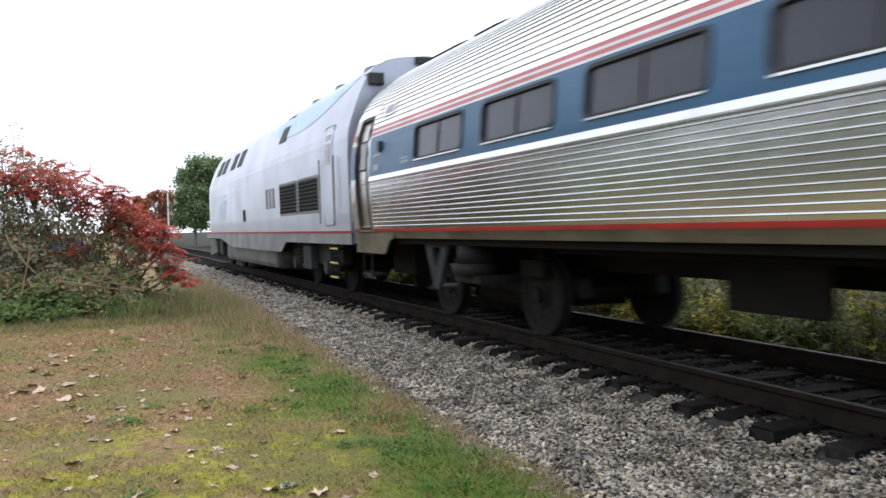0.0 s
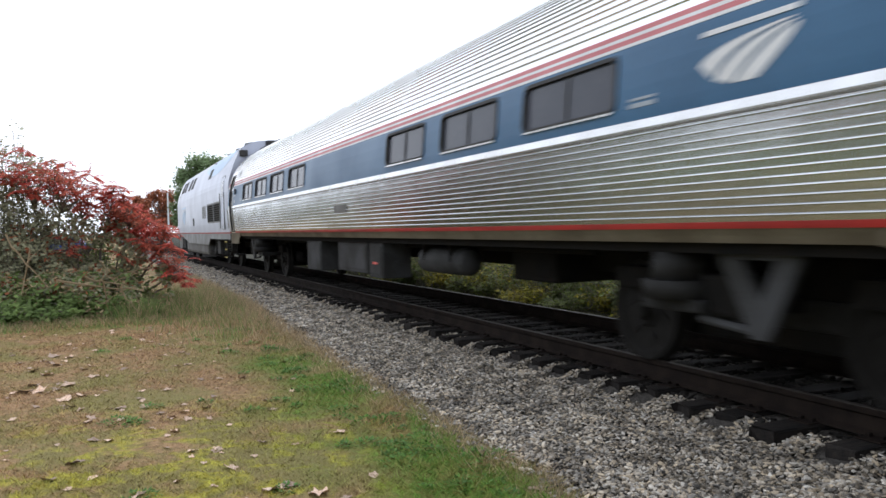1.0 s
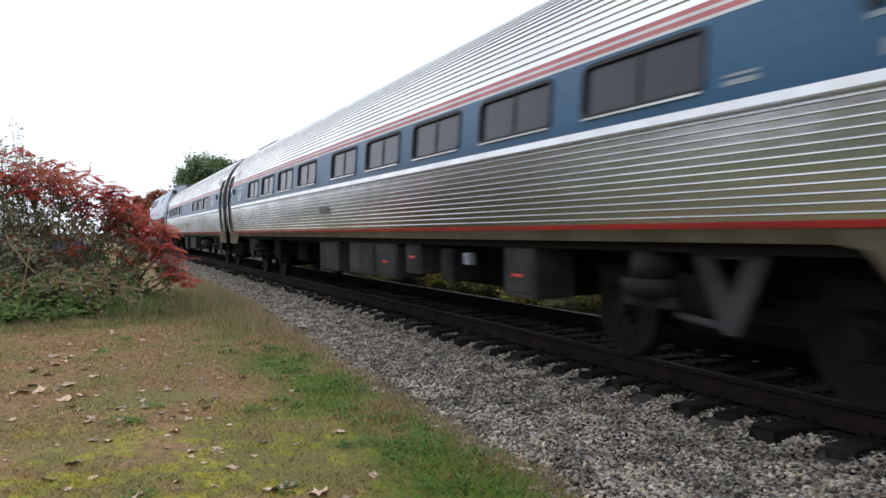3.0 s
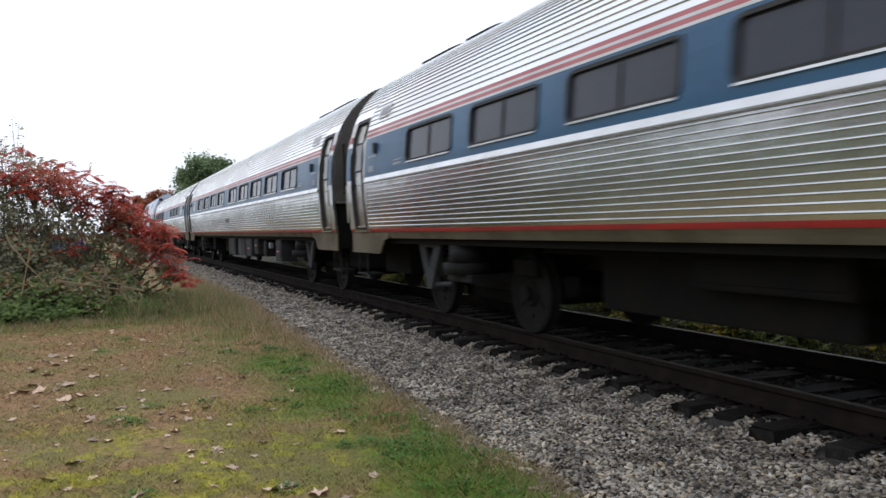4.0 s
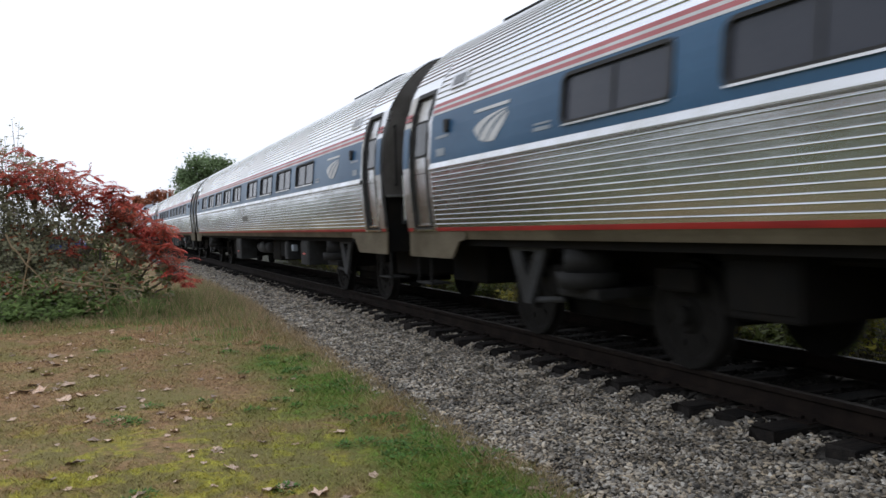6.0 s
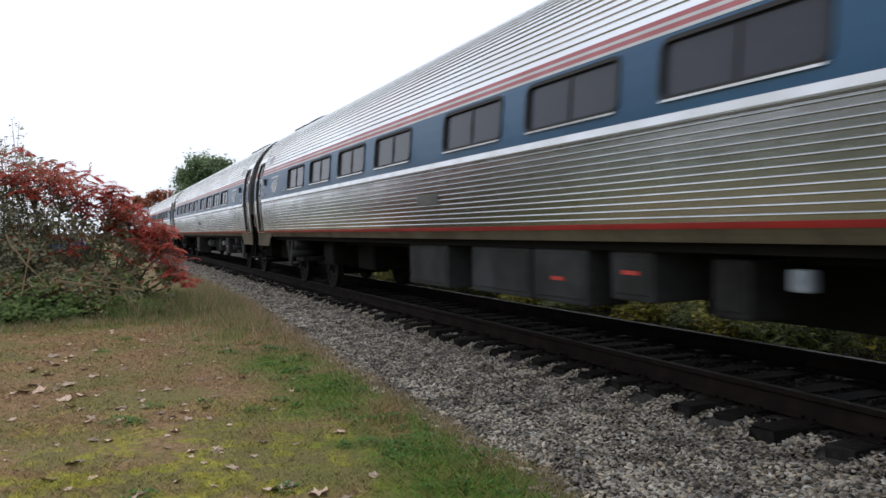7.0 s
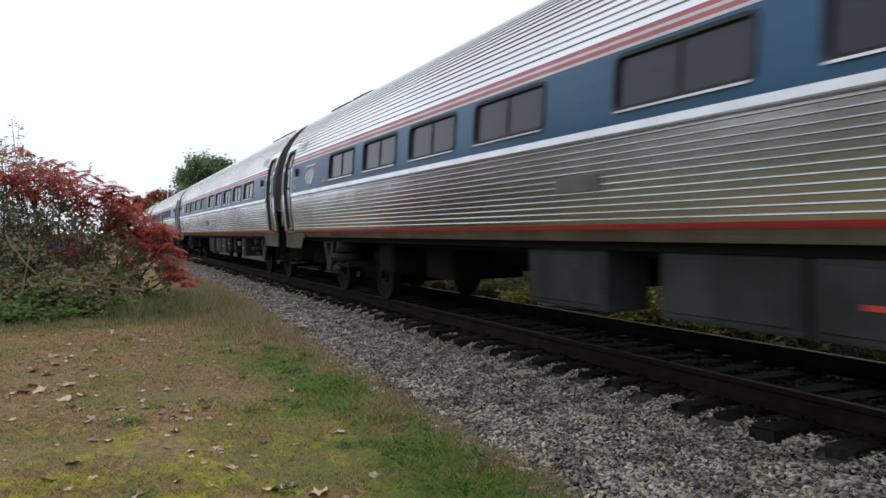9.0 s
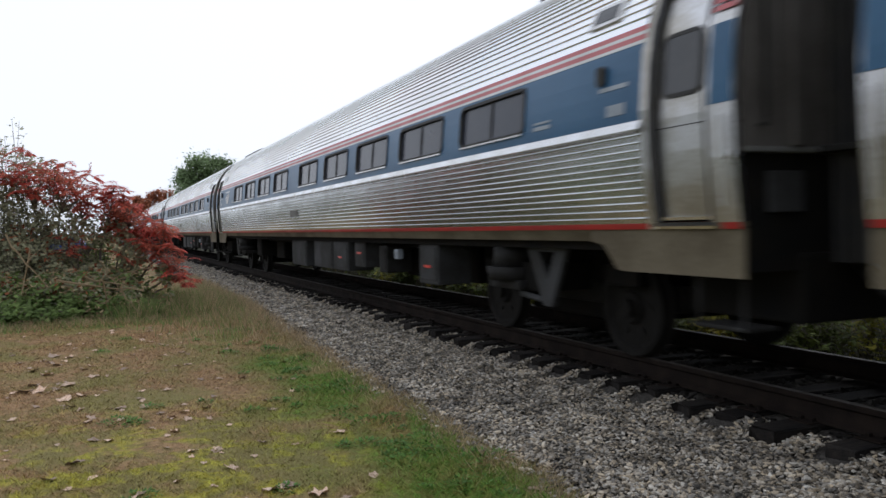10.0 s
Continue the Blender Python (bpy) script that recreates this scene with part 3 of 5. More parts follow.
def add_body(car, spans, logo_u):
    for side in (1, -1):
        bm = bmesh.new()
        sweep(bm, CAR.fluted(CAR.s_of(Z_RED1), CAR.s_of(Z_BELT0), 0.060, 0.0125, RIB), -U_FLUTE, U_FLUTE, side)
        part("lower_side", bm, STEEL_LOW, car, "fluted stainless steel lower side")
        bm = bmesh.new()
        sa, sb = CAR.s_of(Z_BELT0), CAR.s_of(Z_BLUE0)
        sweep(bm, [CAR.at(sa + (sb - sa) * f, h) for f, h in ((0, -0.01), (0.03, 0.010), (0.16, 0.024), (0.30, 0.025), (0.98, 0.003), (1, -0.01))], -U_FLUTE, U_FLUTE, side)
        part("belt_rail", bm, BRIGHT, car, "bright stainless belt rail")
        bm = bmesh.new()
        slab(bm, CAR, -U_FLUTE, U_FLUTE, Z_RED0, Z_RED1, -0.01, 0.004, side, 3)
        part("red_stripe", bm, RED, car, "red sill stripe")
        bm = bmesh.new()
        slab(bm, CAR, -10.75, 10.75, Z_SILL, Z_RED0, -0.02, 0.0, side, 3)
        part("side_sill", bm, SILL, car, "dust-brown metal side sill")
        add_windows(car, spans, side)
        for a, b, m, label in ((Z_BLUE1, 2.642, PALE, "white stripe"), (2.642, 2.684, FADED, "red stripe"), (2.684, 2.712, PALE, "white stripe"),
                               (2.712, 2.754, FADED, "red stripe"), (2.754, Z_ROOF0, STEEL, "steel letterboard")):
            bm = bmesh.new()
            slab(bm, CAR, -U_FLUTE, U_FLUTE, a, b, -0.01, 0.003, side, 3)
            part("stripe", bm, m, car, label)
        s0 = CAR.s_of(Z_ROOF0)
        bm = bmesh.new()
        sweep(bm, CAR.fluted(s0, CAR.s[-1] - 0.42, 0.078, 0.016), -U_FLUTE, U_FLUTE, side)
        sweep(bm, [CAR.at(s) for s in np.linspace(CAR.s[-1] - 0.42, CAR.s[-1], 5)], -U_FLUTE, U_FLUTE, side)
        part("roof", bm, STEEL, car, "fluted stainless steel roof")
        for e in (1, -1):
            add_vestibule(car, side, e)
        # small plates, marker lamps and lettering bars
        for e in (1, -1):
            bm = bmesh.new()
            plate(bm, rounded(e * 11.05 - 0.05, e * 11.05 + 0.05, 2.36, 2.52, 0.04), side * 1.54, side * 1.60)
            part("marker_lamp", bm, RUBBER, car, "dark marker lamp on the blue band")
            bm = bmesh.new()
            slab(bm, CAR, e * 11.2 - 0.19, e * 11.2 + 0.19, 2.31, 2.345, 0.001, 0.005, side, 2)
            part("lettering_bar", bm, LETTERS, car, "row of small pale lettering")
            bm = bmesh.new()
            slab(bm, CAR, e * 11.24 - 0.12, e * 11.24 + 0.12, 2.10, 2.19, 0.001, 0.005, side, 2)
            part("notice_plate", bm, LETTERS, car, "small pale notice plate")
            bm = bmesh.new()
            u = max(b for _, b in spans) + 0.34 if e > 0 else min(a for a, _ in spans) - 0.34
            slab(bm, CAR, u - 0.15, u + 0.15, 2.125, 2.16, 0.001, 0.005, side, 2)
            slab(bm, CAR, u - 0.15, u + 0.15, 2.18, 2.20, 0.001, 0.005, side, 2)
            part("lettering_bar", bm, LETTERS, car, "row of small pale lettering")
            # vent hatch on the shoulder of the roof
            bm = bmesh.new()
            sa, sb = CAR.s_of(2.88), CAR.s_of(3.06)
            lo = [CAR.at(s, 0.022) for s in np.linspace(sa, sb, 4)]
            ring = lo + [CAR.at(s, -0.01) for s in np.linspace(sb, sa, 4)]
            for x in (e * 10.95 - 0.22,):
                a = [bm.verts.new((x, side * y, z)) for y, z in ring]
                b = [bm.verts.new((x + 0.44, side * y, z)) for y, z in ring]
                for i in range(len(ring)):
                    j = (i + 1) % len(ring)
                    bm.faces.new((a[i], a[j], b[j], b[i]))
                bm.faces.new(a[::-1])
                bm.faces.new(b)
            hatch = part("vent_hatch", bm, STEEL_DOOR, car, "small steel vent hatch")
            bm = bmesh.new()
            inner = [CAR.at(s, 0.026) for s in np.linspace(sa + 0.035, sb - 0.035, 3)]
            sweep(bm, inner, e * 10.95 - 0.16, e * 10.95 + 0.16, side)
            part("hatch_grille", bm, GLASS_D, hatch, "dark grille in the hatch")
        bm = bmesh.new()
        ua, ub = (-0.76, -0.03) if not logo_u else ((0.05, 0.75) if side > 0 else (0.03, 0.82))
        slab(bm, CAR, ua, ub, 1.53, 1.66, 0.0, 0.014, side, 3)
        part("access_panel", bm, PANEL, car, "flat grey access panel")
        if logo_u:
            add_logo(car, logo_u, side, side, 0.86)
    for e in (1, -1):
        bm = bmesh.new()
        outline = [(side_y, z) for side_y, z in CAR.line(1.72, 3.84, 14, -0.01)]
        pts = outline + [(0, 3.85)] + [(-y, z) for y, z in outline[::-1]]
        a = [bm.verts.new((e * (U_END - 0.004), y, z)) for y, z in pts]
        bm.faces.new(a)
        part("end_wall", bm, ENDS, car, "end wall coloured dark for the shade between cars")
        # below the ledge a near-black sheet paints in the deeper shade of the gap
        bm = bmesh.new()
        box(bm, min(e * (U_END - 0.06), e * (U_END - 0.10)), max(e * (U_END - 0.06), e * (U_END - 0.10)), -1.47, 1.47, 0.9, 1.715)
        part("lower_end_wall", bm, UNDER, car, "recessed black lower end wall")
        bm = bmesh.new()
        box(bm, min(e * (U_END - 0.12), e * (U_END + 0.02)), max(e * (U_END - 0.12), e * (U_END + 0.02)), -1.50, 1.50, 1.700, 1.735, 0.008)
        part("end_ledge", bm, PANEL, car, "grey ledge across the end wall")
        for s in (1, -1):
            bm = bmesh.new()
            box(bm, *sorted((e * U_END, e * (U_END + 0.045))), *sorted((s * 1.02, s * 1.10)), 1.74, 3.20, 0.01)
            part("end_rib", bm, ENDS, car, "upright rib on the end wall")
            bm = bmesh.new()
            cyl(bm, (e * (U_END + 0.06), s * 1.36, 1.86), (e * (U_END + 0.06), s * 1.36, 2.75), 0.014, seg=8)
            for z in (1.88, 2.73):
                cyl(bm, (e * (U_END - 0.01), s * 1.36, z), (e * (U_END + 0.06), s * 1.36, z), 0.012, seg=8)
            part("end_grab_iron", bm, TRUCKG, car, "dark grab iron")
        frame_out = [(-0.70, 0.95), (0.70, 0.95), (0.72, 3.40), (0.50, 3.66), (-0.50, 3.66), (-0.72, 3.40)]
        bellows = None
        for x0, x1, grow in ((U_END, U_END + 0.05, 0.0), (U_END + 0.05, U_END + 0.10, -0.06), (U_END + 0.10, U_END + 0.15, 0.0), (U_END + 0.15, U_END + 0.20, -0.06), (U_END + 0.20, U_END + 0.30, 0.0), (U_END + 0.30, U_END + 0.36, -0.06), (U_END + 0.36, U_END + 0.472, 0.0)):
            bm = bmesh.new()
            a = [bm.verts.new((e * x0, y + math.copysign(grow, y), z)) for y, z in frame_out]
            b = [bm.verts.new((e * x1, y + math.copysign(grow, y), z)) for y, z in frame_out]
            bm.faces.new(a)
            bm.faces.new(b)
            for i in range(6):
                j = (i + 1) % 6
                bm.faces.new((a[i], a[j], b[j], b[i]))
            fold = part("fold" if bellows else "diaphragm", bm, RUBBER, bellows or car, "" if bellows else "black ribbed rubber gangway bellows")
            bellows = bellows or fold
        bm = bmesh.new()
        box(bm, e * 12.0, e * 12.98, -0.16, 0.16, 0.72, 0.98, 0.03)
        cyl(bm, (e * 12.9, -0.13, 0.85), (e * 12.9, 0.13, 0.85), 0.16, seg=12)
        part("coupler", bm, UNDER, car, "grimy steel coupler")
        for y in (-0.5, 0.45, 0.30):
            bm = bmesh.new()
            tube(bm, [(e * (12.40 + 0.58 * i / 8), y, 1.05 - 0.40 * math.sin(math.pi * i / 16)) for i in range(9)], 0.026)
            part("hose", bm, HOSE_BLUE if y == 0.30 else RUBBER, car, "blue jumper hose" if y == 0.30 else "black jumper hose")
        bm = bmesh.new()
        box(bm, e * (U_END - 0.002), e * (U_END + 0.50), -0.86, 0.86, 1.70, 1.745, 0.008)
        part("gangway_bar", bm, TRUCKG, car, "horizontal gangway guard bar")
        for s in (1, -1):
            bm = bmesh.new()
            box(bm, e * (U_END - 0.07), e * (U_END - 0.02), *sorted((s * 0.95, s * 1.25)), 1.30, 1.58, 0.01)
            part("end_panel", bm, BOXGREY, car, "small grey junction panel")
        for s in (1, -1):
            bm = bmesh.new()
            box(bm, e * 11.95, e * 12.48, *sorted((s * 1.16, s * 1.45)), 0.50, 0.53, 0.01)
            for u in (12.0, 12.44):
                cyl(bm, (e * u, s * 1.42, 0.52), (e * u, s * 1.42, 0.92), 0.018, seg=8)
            part("step", bm, TRUCKG, car, "open metal corner step")
    # roof apparatus
    for e in (1, -1):
        for u, ln in ((10.5, 1.1), (9.1, 0.7)):
            sa, sb = CAR.s[-1] - 0.80, CAR.s[-1] - 0.42
            ring = [CAR.at(s, 0.045) for s in np.linspace(sa, sb, 4)] + [CAR.at(s, 0.0) for s in np.linspace(sb, sa, 4)]
            for side in (1, -1):
                bm = bmesh.new()
                a = [bm.verts.new((e * u - ln / 2, side * y, z)) for y, z in ring]
                b = [bm.verts.new((e * u + ln / 2, side * y, z)) for y, z in ring]
                for i in range(len(ring)):
                    j = (i + 1) % len(ring)
                    bm.faces.new((a[i], a[j], b[j], b[i]))
                bm.faces.new(a[::-1])
                bm.faces.new(b)
                part("roof_vent", bm, RUBBER, car, "low dark roof vent louvre")
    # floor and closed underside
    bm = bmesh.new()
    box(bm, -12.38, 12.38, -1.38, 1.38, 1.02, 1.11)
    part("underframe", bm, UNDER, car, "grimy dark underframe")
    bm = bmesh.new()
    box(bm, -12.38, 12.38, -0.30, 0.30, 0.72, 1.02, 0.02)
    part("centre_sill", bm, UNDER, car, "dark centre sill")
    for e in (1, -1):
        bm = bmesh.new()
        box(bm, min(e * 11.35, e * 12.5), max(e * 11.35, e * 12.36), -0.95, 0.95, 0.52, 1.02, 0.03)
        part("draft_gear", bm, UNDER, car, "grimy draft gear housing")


def add_vestibule(car, side, e):
    """Smooth end bay with a recessed boarding door, its window, and the deep end skirt."""
    d0, d1 = 11.66, 12.27
    zt = 2.97

    def piece(name, u0, u1, z0, z1, off0, off1, m, label, parent=car, n=5):
        bm = bmesh.new()
        slab(bm, CAR, min(e * u0, e * u1), max(e * u0, e * u1), z0, z1, off0, off1, side, n)
        return part(name, bm, m, parent, label)

    piece("door_post", U_FLUTE, d0, Z_RED0, zt, -0.04, 0.006, STEEL_DOOR, "smooth steel door post")
    bm = bmesh.new()
    sm = CAR.s_of(3.10)
    sweep(bm, [CAR.at(s, 0.004) for s in np.linspace(CAR.s_of(zt), sm, 4)], e * U_FLUTE, e * U_END, side)
    sweep(bm, CAR.fluted(sm, CAR.s[-1] - 0.42, 0.078, 0.016), e * U_FLUTE, e * U_END, side)
    sweep(bm, [CAR.at(s, 0.004) for s in np.linspace(CAR.s[-1] - 0.42, CAR.s[-1], 4)], e * U_FLUTE, e * U_END, side)
    part("end_roof", bm, STEEL, car, "steel roof end over the vestibule")
    piece("corner_post", d1, U_END, Z_RED1, zt, -0.04, 0.006, STEEL_DOOR, "smooth steel corner post")
    piece("corner_band", d1 + 0.04, U_END - 0.01, 2.03, 2.56, 0.006, 0.010, BLUE, "blue painted corner band")
    for k in range(2):
        piece("corner_stripe", d1 + 0.04, U_END - 0.01, 2.645 + 0.055 * k, 2.682 + 0.055 * k, 0.006, 0.010, FADED, "red corner stripe", n=2)
    piece("corner_mark", U_FLUTE + 0.02, U_END, Z_RED0, Z_RED1, -0.04, 0.003, SILL, "dusty steel threshold")
    # recessed door
    door = piece("door", d0, d1, Z_RED1 + 0.02, zt, -0.075, -0.035, STEEL_DOOR, "plain stainless boarding door with a small window", n=8)
    # the wide strip at d0 is seal plus the recess shadow, put in as black
    for u0, u1, z0, z1 in ((d0 - 0.01, d0 + 0.06, 1.25, zt), (d1 - 0.018, d1 + 0.004, 1.25, zt)):
        piece("door_seal", u0, u1, z0, z1, -0.06, 0.010, RUBBER, "black rubber door seal", door, 7)
    piece("door_seal", d0, d1, zt - 0.05, zt + 0.01, -0.06, 0.008, RUBBER, "black rubber door seal", door, 2)
    piece("threshold_strip", d0 + 0.02, d1 + 0.02, 1.205, 1.222, 0.003, 0.016, BRIGHT, "bright metal threshold strip", n=2)
    piece("threshold_gap", d0 + 0.02, d1 + 0.02, 1.224, 1.245, 0.002, 0.006, RUBBER, "dark gap under the door", n=2)
    piece("corner_red", d1 + 0.09, U_END - 0.01, Z_RED0, Z_RED1, 0.003, 0.008, RED, "red stripe on the corner post", n=2)
    piece("kick_plate", d0 + 0.05, d1 - 0.03, 1.262, 1.285, -0.03, -0.005, BRIGHT, "bright metal door sill", door, 2)
    piece("door_joint", d0 + 0.06, d1 - 0.04, 1.93, 1.937, -0.04, -0.031, RUBBER, "", door, 2)
    w0, w1 = (11.80, 12.17)
    bm = bmesh.new()
    ring_frame(bm, CAR, min(e * w0, e * w1), max(e * w0, e * w1), 2.17, 2.58, 0.03, 0.05, -0.034, -0.024, side)
    dw = part("door_window", bm, RUBBER, door, "small rounded door window")
    bm = bmesh.new()
    pane(bm, CAR, min(e * w0, e * w1), max(e * w0, e * w1), 2.17, 2.58, 0.05, -0.028, side)
    part("pane", bm, GLASS_D, door)
    bm = bmesh.new()
    cyl(bm, (e * 12.44, side * 1.60, 1.35), (e * 12.44, side * 1.62, 1.95), 0.012, seg=8)
    part("grab_rail", bm, BRIGHT, car, "vertical steel grab rail")
    # skirt, dropping at the end, with a sloped inner edge
    bm = bmesh.new()
    pts = [(10.75, 1.20), (10.75, 1.10), (10.93, 1.07), (11.12, 0.88), (11.2, 0.865), (U_END, 0.865), (U_END, 1.20)]
    plate(bm, [(e * u, z) for u, z in pts], side * 1.485, side * 1.508)
    part("end_skirt", bm, SILL, car, "dust-brown steel end skirt")


def add_truck(car, e):
    """Inside-bearing truck: bolster, air springs, bracket, rods and two rolling wheelsets."""
    truck = new("truck")
    truck.parent = car
    truck.location = (e * 9.07, 0, 0)
    for side in (1, -1):
        bm = bmesh.new()
        box(bm, -1.75, 1.75, side * 0.52 - 0.09, side * 0.52 + 0.09, 0.42, 0.66, 0.03)
        part("side_frame", bm, TRUCKG, truck, "grimy cast steel side frame")
        bm = bmesh.new()
        cyl(bm, (-e * 0.35, side * 1.17, 0.66), (-e * 0.35, side * 1.17, 0.80), 0.29, 0.31, 20)
        cyl(bm, (-e * 0.35, side * 1.17, 0.80), (-e * 0.35, side * 1.17, 1.02), 0.24, 0.22, 20)
        part("air_spring", bm, TRUCKG, truck, "grey air spring on the bolster end", True)
        bm = bmesh.new()
        tri = [(0.18, 1.05), (0.98, 1.05), (0.66, 0.44), (0.52, 0.44)]
        hole = [(0.42, 0.98), (0.74, 0.98), (0.60, 0.70)]
        for y0, y1 in ((side * 1.26, side * 1.31),):
            o = [[bm.verts.new((e * x, y, z)) for x, z in tri] for y in (y0, y1)]
            h = [[bm.verts.new((e * x, y, z)) for x, z in hole] for y in (y0, y1)]
            for k in (0, 1):
                bm.faces.new((o[k][0], o[k][1], h[k][1], h[k][0]))
                bm.faces.new((o[k][1], o[k][2], h[k][2], h[k][1]))
                bm.faces.new((o[k][2], o[k][3], h[k][2]))
                bm.faces.new((o[k][3], o[k][0], h[k][0], h[k][2]))
            for ring in (o, h):
                for i in range(len(ring[0])):
                    j = (i + 1) % len(ring[0])
                    bm.faces.new((ring[0][i], ring[0][j], ring[1][j], ring[1][i]))
        part("bracket", bm, BOXGREY, truck, "grey triangular anchor bracket")
        bm = bmesh.new()
        cyl(bm, (-e * 0.05, side * 1.24, 0.52), (e * 0.62, side * 1.24, 0.47), 0.032, seg=10)
        part("anchor_rod", bm, BOXGREY, truck, "grey anchor rod")
        bm = bmesh.new()
        box(bm, -e * 0.35 - 0.34, -e * 0.35 + 0.34, side * 0.55, side * 1.30, 0.56, 0.66, 0.02)
        part("bolster_end", bm, TRUCKG, truck, "bolster arm")
        for dx in (-1.3, 1.3):
            bm = bmesh.new()
            box(bm, dx - 0.26, dx + 0.26, side * 0.85 - 0.05, side * 0.85 + 0.09, 0.66, 0.86, 0.03)
            part("brake_unit", bm, UNDER, truck, "grimy brake cylinder")
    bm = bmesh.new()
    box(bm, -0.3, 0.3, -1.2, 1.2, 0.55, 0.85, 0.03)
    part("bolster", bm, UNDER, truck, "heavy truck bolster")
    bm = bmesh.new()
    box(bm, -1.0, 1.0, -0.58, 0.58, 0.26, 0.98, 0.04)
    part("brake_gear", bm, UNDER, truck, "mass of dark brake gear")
    for dx in (-1.295, 1.295):
        bm = bmesh.new()
        cyl(bm, (0, -0.9, 0), (0, 0.9, 0), 0.085, seg=14)
        for s in (1, -1):
            y = s * 0.76
            turned(bm, (0, y, 0), [(0.11, s * 0.07), (0.14, s * 0.075), (0.16, s * 0.035), (0.36, s * 0.030), (0.385, s * 0.062), (WHEEL_R - 0.004, s * 0.062),
                                   (WHEEL_R, s * 0.05), (WHEEL_R + 0.002, -s * 0.03), (WHEEL_R + 0.027, -s * 0.045), (WHEEL_R + 0.02, -s * 0.07), (0.36, -s * 0.07), (0.12, -s * 0.07)], 32)
            for i in range(6):
                a = i * math.pi / 3
                cyl(bm, (0.25 * math.cos(a), y + s * 0.028, 0.25 * math.sin(a)), (0.25 * math.cos(a), y + s * 0.05, 0.25 * math.sin(a)), 0.03, seg=8)
        ws = part("wheelset", bm, WHEEL, truck, "steel wheel pair on its axle")
        ws.location = (dx, 0, WHEEL_R)
    return truck


def under_box(car, u0, u1, y0, y1, z0, z1, m=None, label="grey equipment box under the floor", mark=False):
    bm = bmesh.new()
    if abs(y0) == 0.5:
        y0 = math.copysign(0.88, y1)
    box(bm, u0, u1, min(y0, y1), max(y0, y1), z0, z1, 0.025)
    b = part("equipment_box", bm, m or BOXGREY, car, label)
    s = 1 if y1 > 0 else -1
    bm = bmesh.new()
    box(bm, u0 + 0.06, u1 - 0.06, *sorted((y1, y1 + s * 0.012)), z0 + 0.06, z1 - 0.05, 0.004)
    part("cover", bm, m or BOXGREY, b)
    if mark:
        c = (u0 + u1) / 2
        bm = bmesh.new()
        box(bm, c - 0.11, c + 0.11, *sorted((y1 + s * 0.012, y1 + s * 0.018)), z0 + 0.22, z0 + 0.255)
        part("red_label", bm, REDLAMP, b, "small red warning label")
    return b


def under_tank(car, u0, u1, y, z, r):
    bm = bmesh.new()
    cyl(bm, (u0 + 0.08, y, z), (u1 - 0.08, y, z), r, seg=24)
    cyl(bm, (u0, y, z), (u0 + 0.08, y, z), r * 0.7, r, 24)
    cyl(bm, (u1 - 0.08, y, z), (u1, y, z), r, r * 0.7, 24)
    t = part("air_tank", bm, BOXGREY, car, "dull grey cylindrical air reservoir", True)
    for u in (u0 + 0.3, u1 - 0.3):
        bm = bmesh.new()
        box(bm, u - 0.02, u + 0.02, y - r - 0.006, y + r + 0.006, z, 1.03)
        part("strap", bm, UNDER, t)


def add_pipes(car):
    for y in (0.95, -0.95, 0.4):
        bm = bmesh.new()
        cyl(bm, (-7.2, y, 0.97), (7.2, y, 0.97), 0.03, seg=8)
        part("pipe", bm, UNDER, car, "grimy pipe along the underframe")


def add_underfloor(car):
    """Equipment: one flank has boxes in a row, the other a box and a tank."""
    under_box(car, 0.32, 1.68, 0.5, 1.34, 0.47, 1.02)
    under_box(car, -1.84, -0.44, 0.5, 1.36, 0.50, 1.02)
    under_box(car, -2.88, -1.90, 0.5, 1.36, 0.50, 1.02, mark=True)
    under_box(car, -3.80, -3.22, 0.6, 1.34, 0.60, 1.02, mark=True)
    under_box(car, -4.80, -4.42, 0.5, 1.30, 0.55, 0.98, TRUCKG, "dark grey valve box")
    under_box(car, -5.28, -5.12, 1.2, 1.30, 0.78, 0.93, LETTERS, "small pale grey valve cover")
    under_box(car, -6.98, -6.32, 0.5, 1.36, 0.49, 1.02, mark=True)
    under_box(car, -6.2, -3.3, -0.9, 0.4, 0.42, 1.02, UNDER, "dark equipment case")
    under_box(car, 4.6, 5.6, -0.2, 0.9, 0.50, 1.02, UNDER, "dark equipment case")
    under_box(car, 6.2, 6.9, 0.3, 1.2, 0.55, 1.02, UNDER, "dark equipment case")
    under_box(car, -2.62, -1.68, -0.5, -1.36, 0.39, 1.02, mark=True)
    under_tank(car, 0.6, 2.05, -1.12, 0.80, 0.17)
    under_box(car, 4.60, 4.92, -0.6, -1.34, 0.56, 0.98)
    under_box(car, 5.22, 5.40, -1.2, -1.32, 0.76, 0.91, LETTERS, "small pale grey valve cover")
    under_box(car, 6.36, 7.06, -0.5, -1.36, 0.50, 1.02, mark=True)
    under_box(car, -4.7, -3.2, -0.3, -1.1, 0.72, 1.02, UNDER, "dark equipment case")
    under_box(car, 2.25, 3.25, -0.2, -1.15, 0.48, 1.02, UNDER, "dark equipment case")
    under_box(car, 3.50, 4.40, -0.2, -1.20, 0.60, 1.02, UNDER, "dark equipment case")
    under_box(car, 5.55, 6.20, -0.2, -1.10, 0.52, 1.02, UNDER, "dark equipment case")
    add_pipes(car)


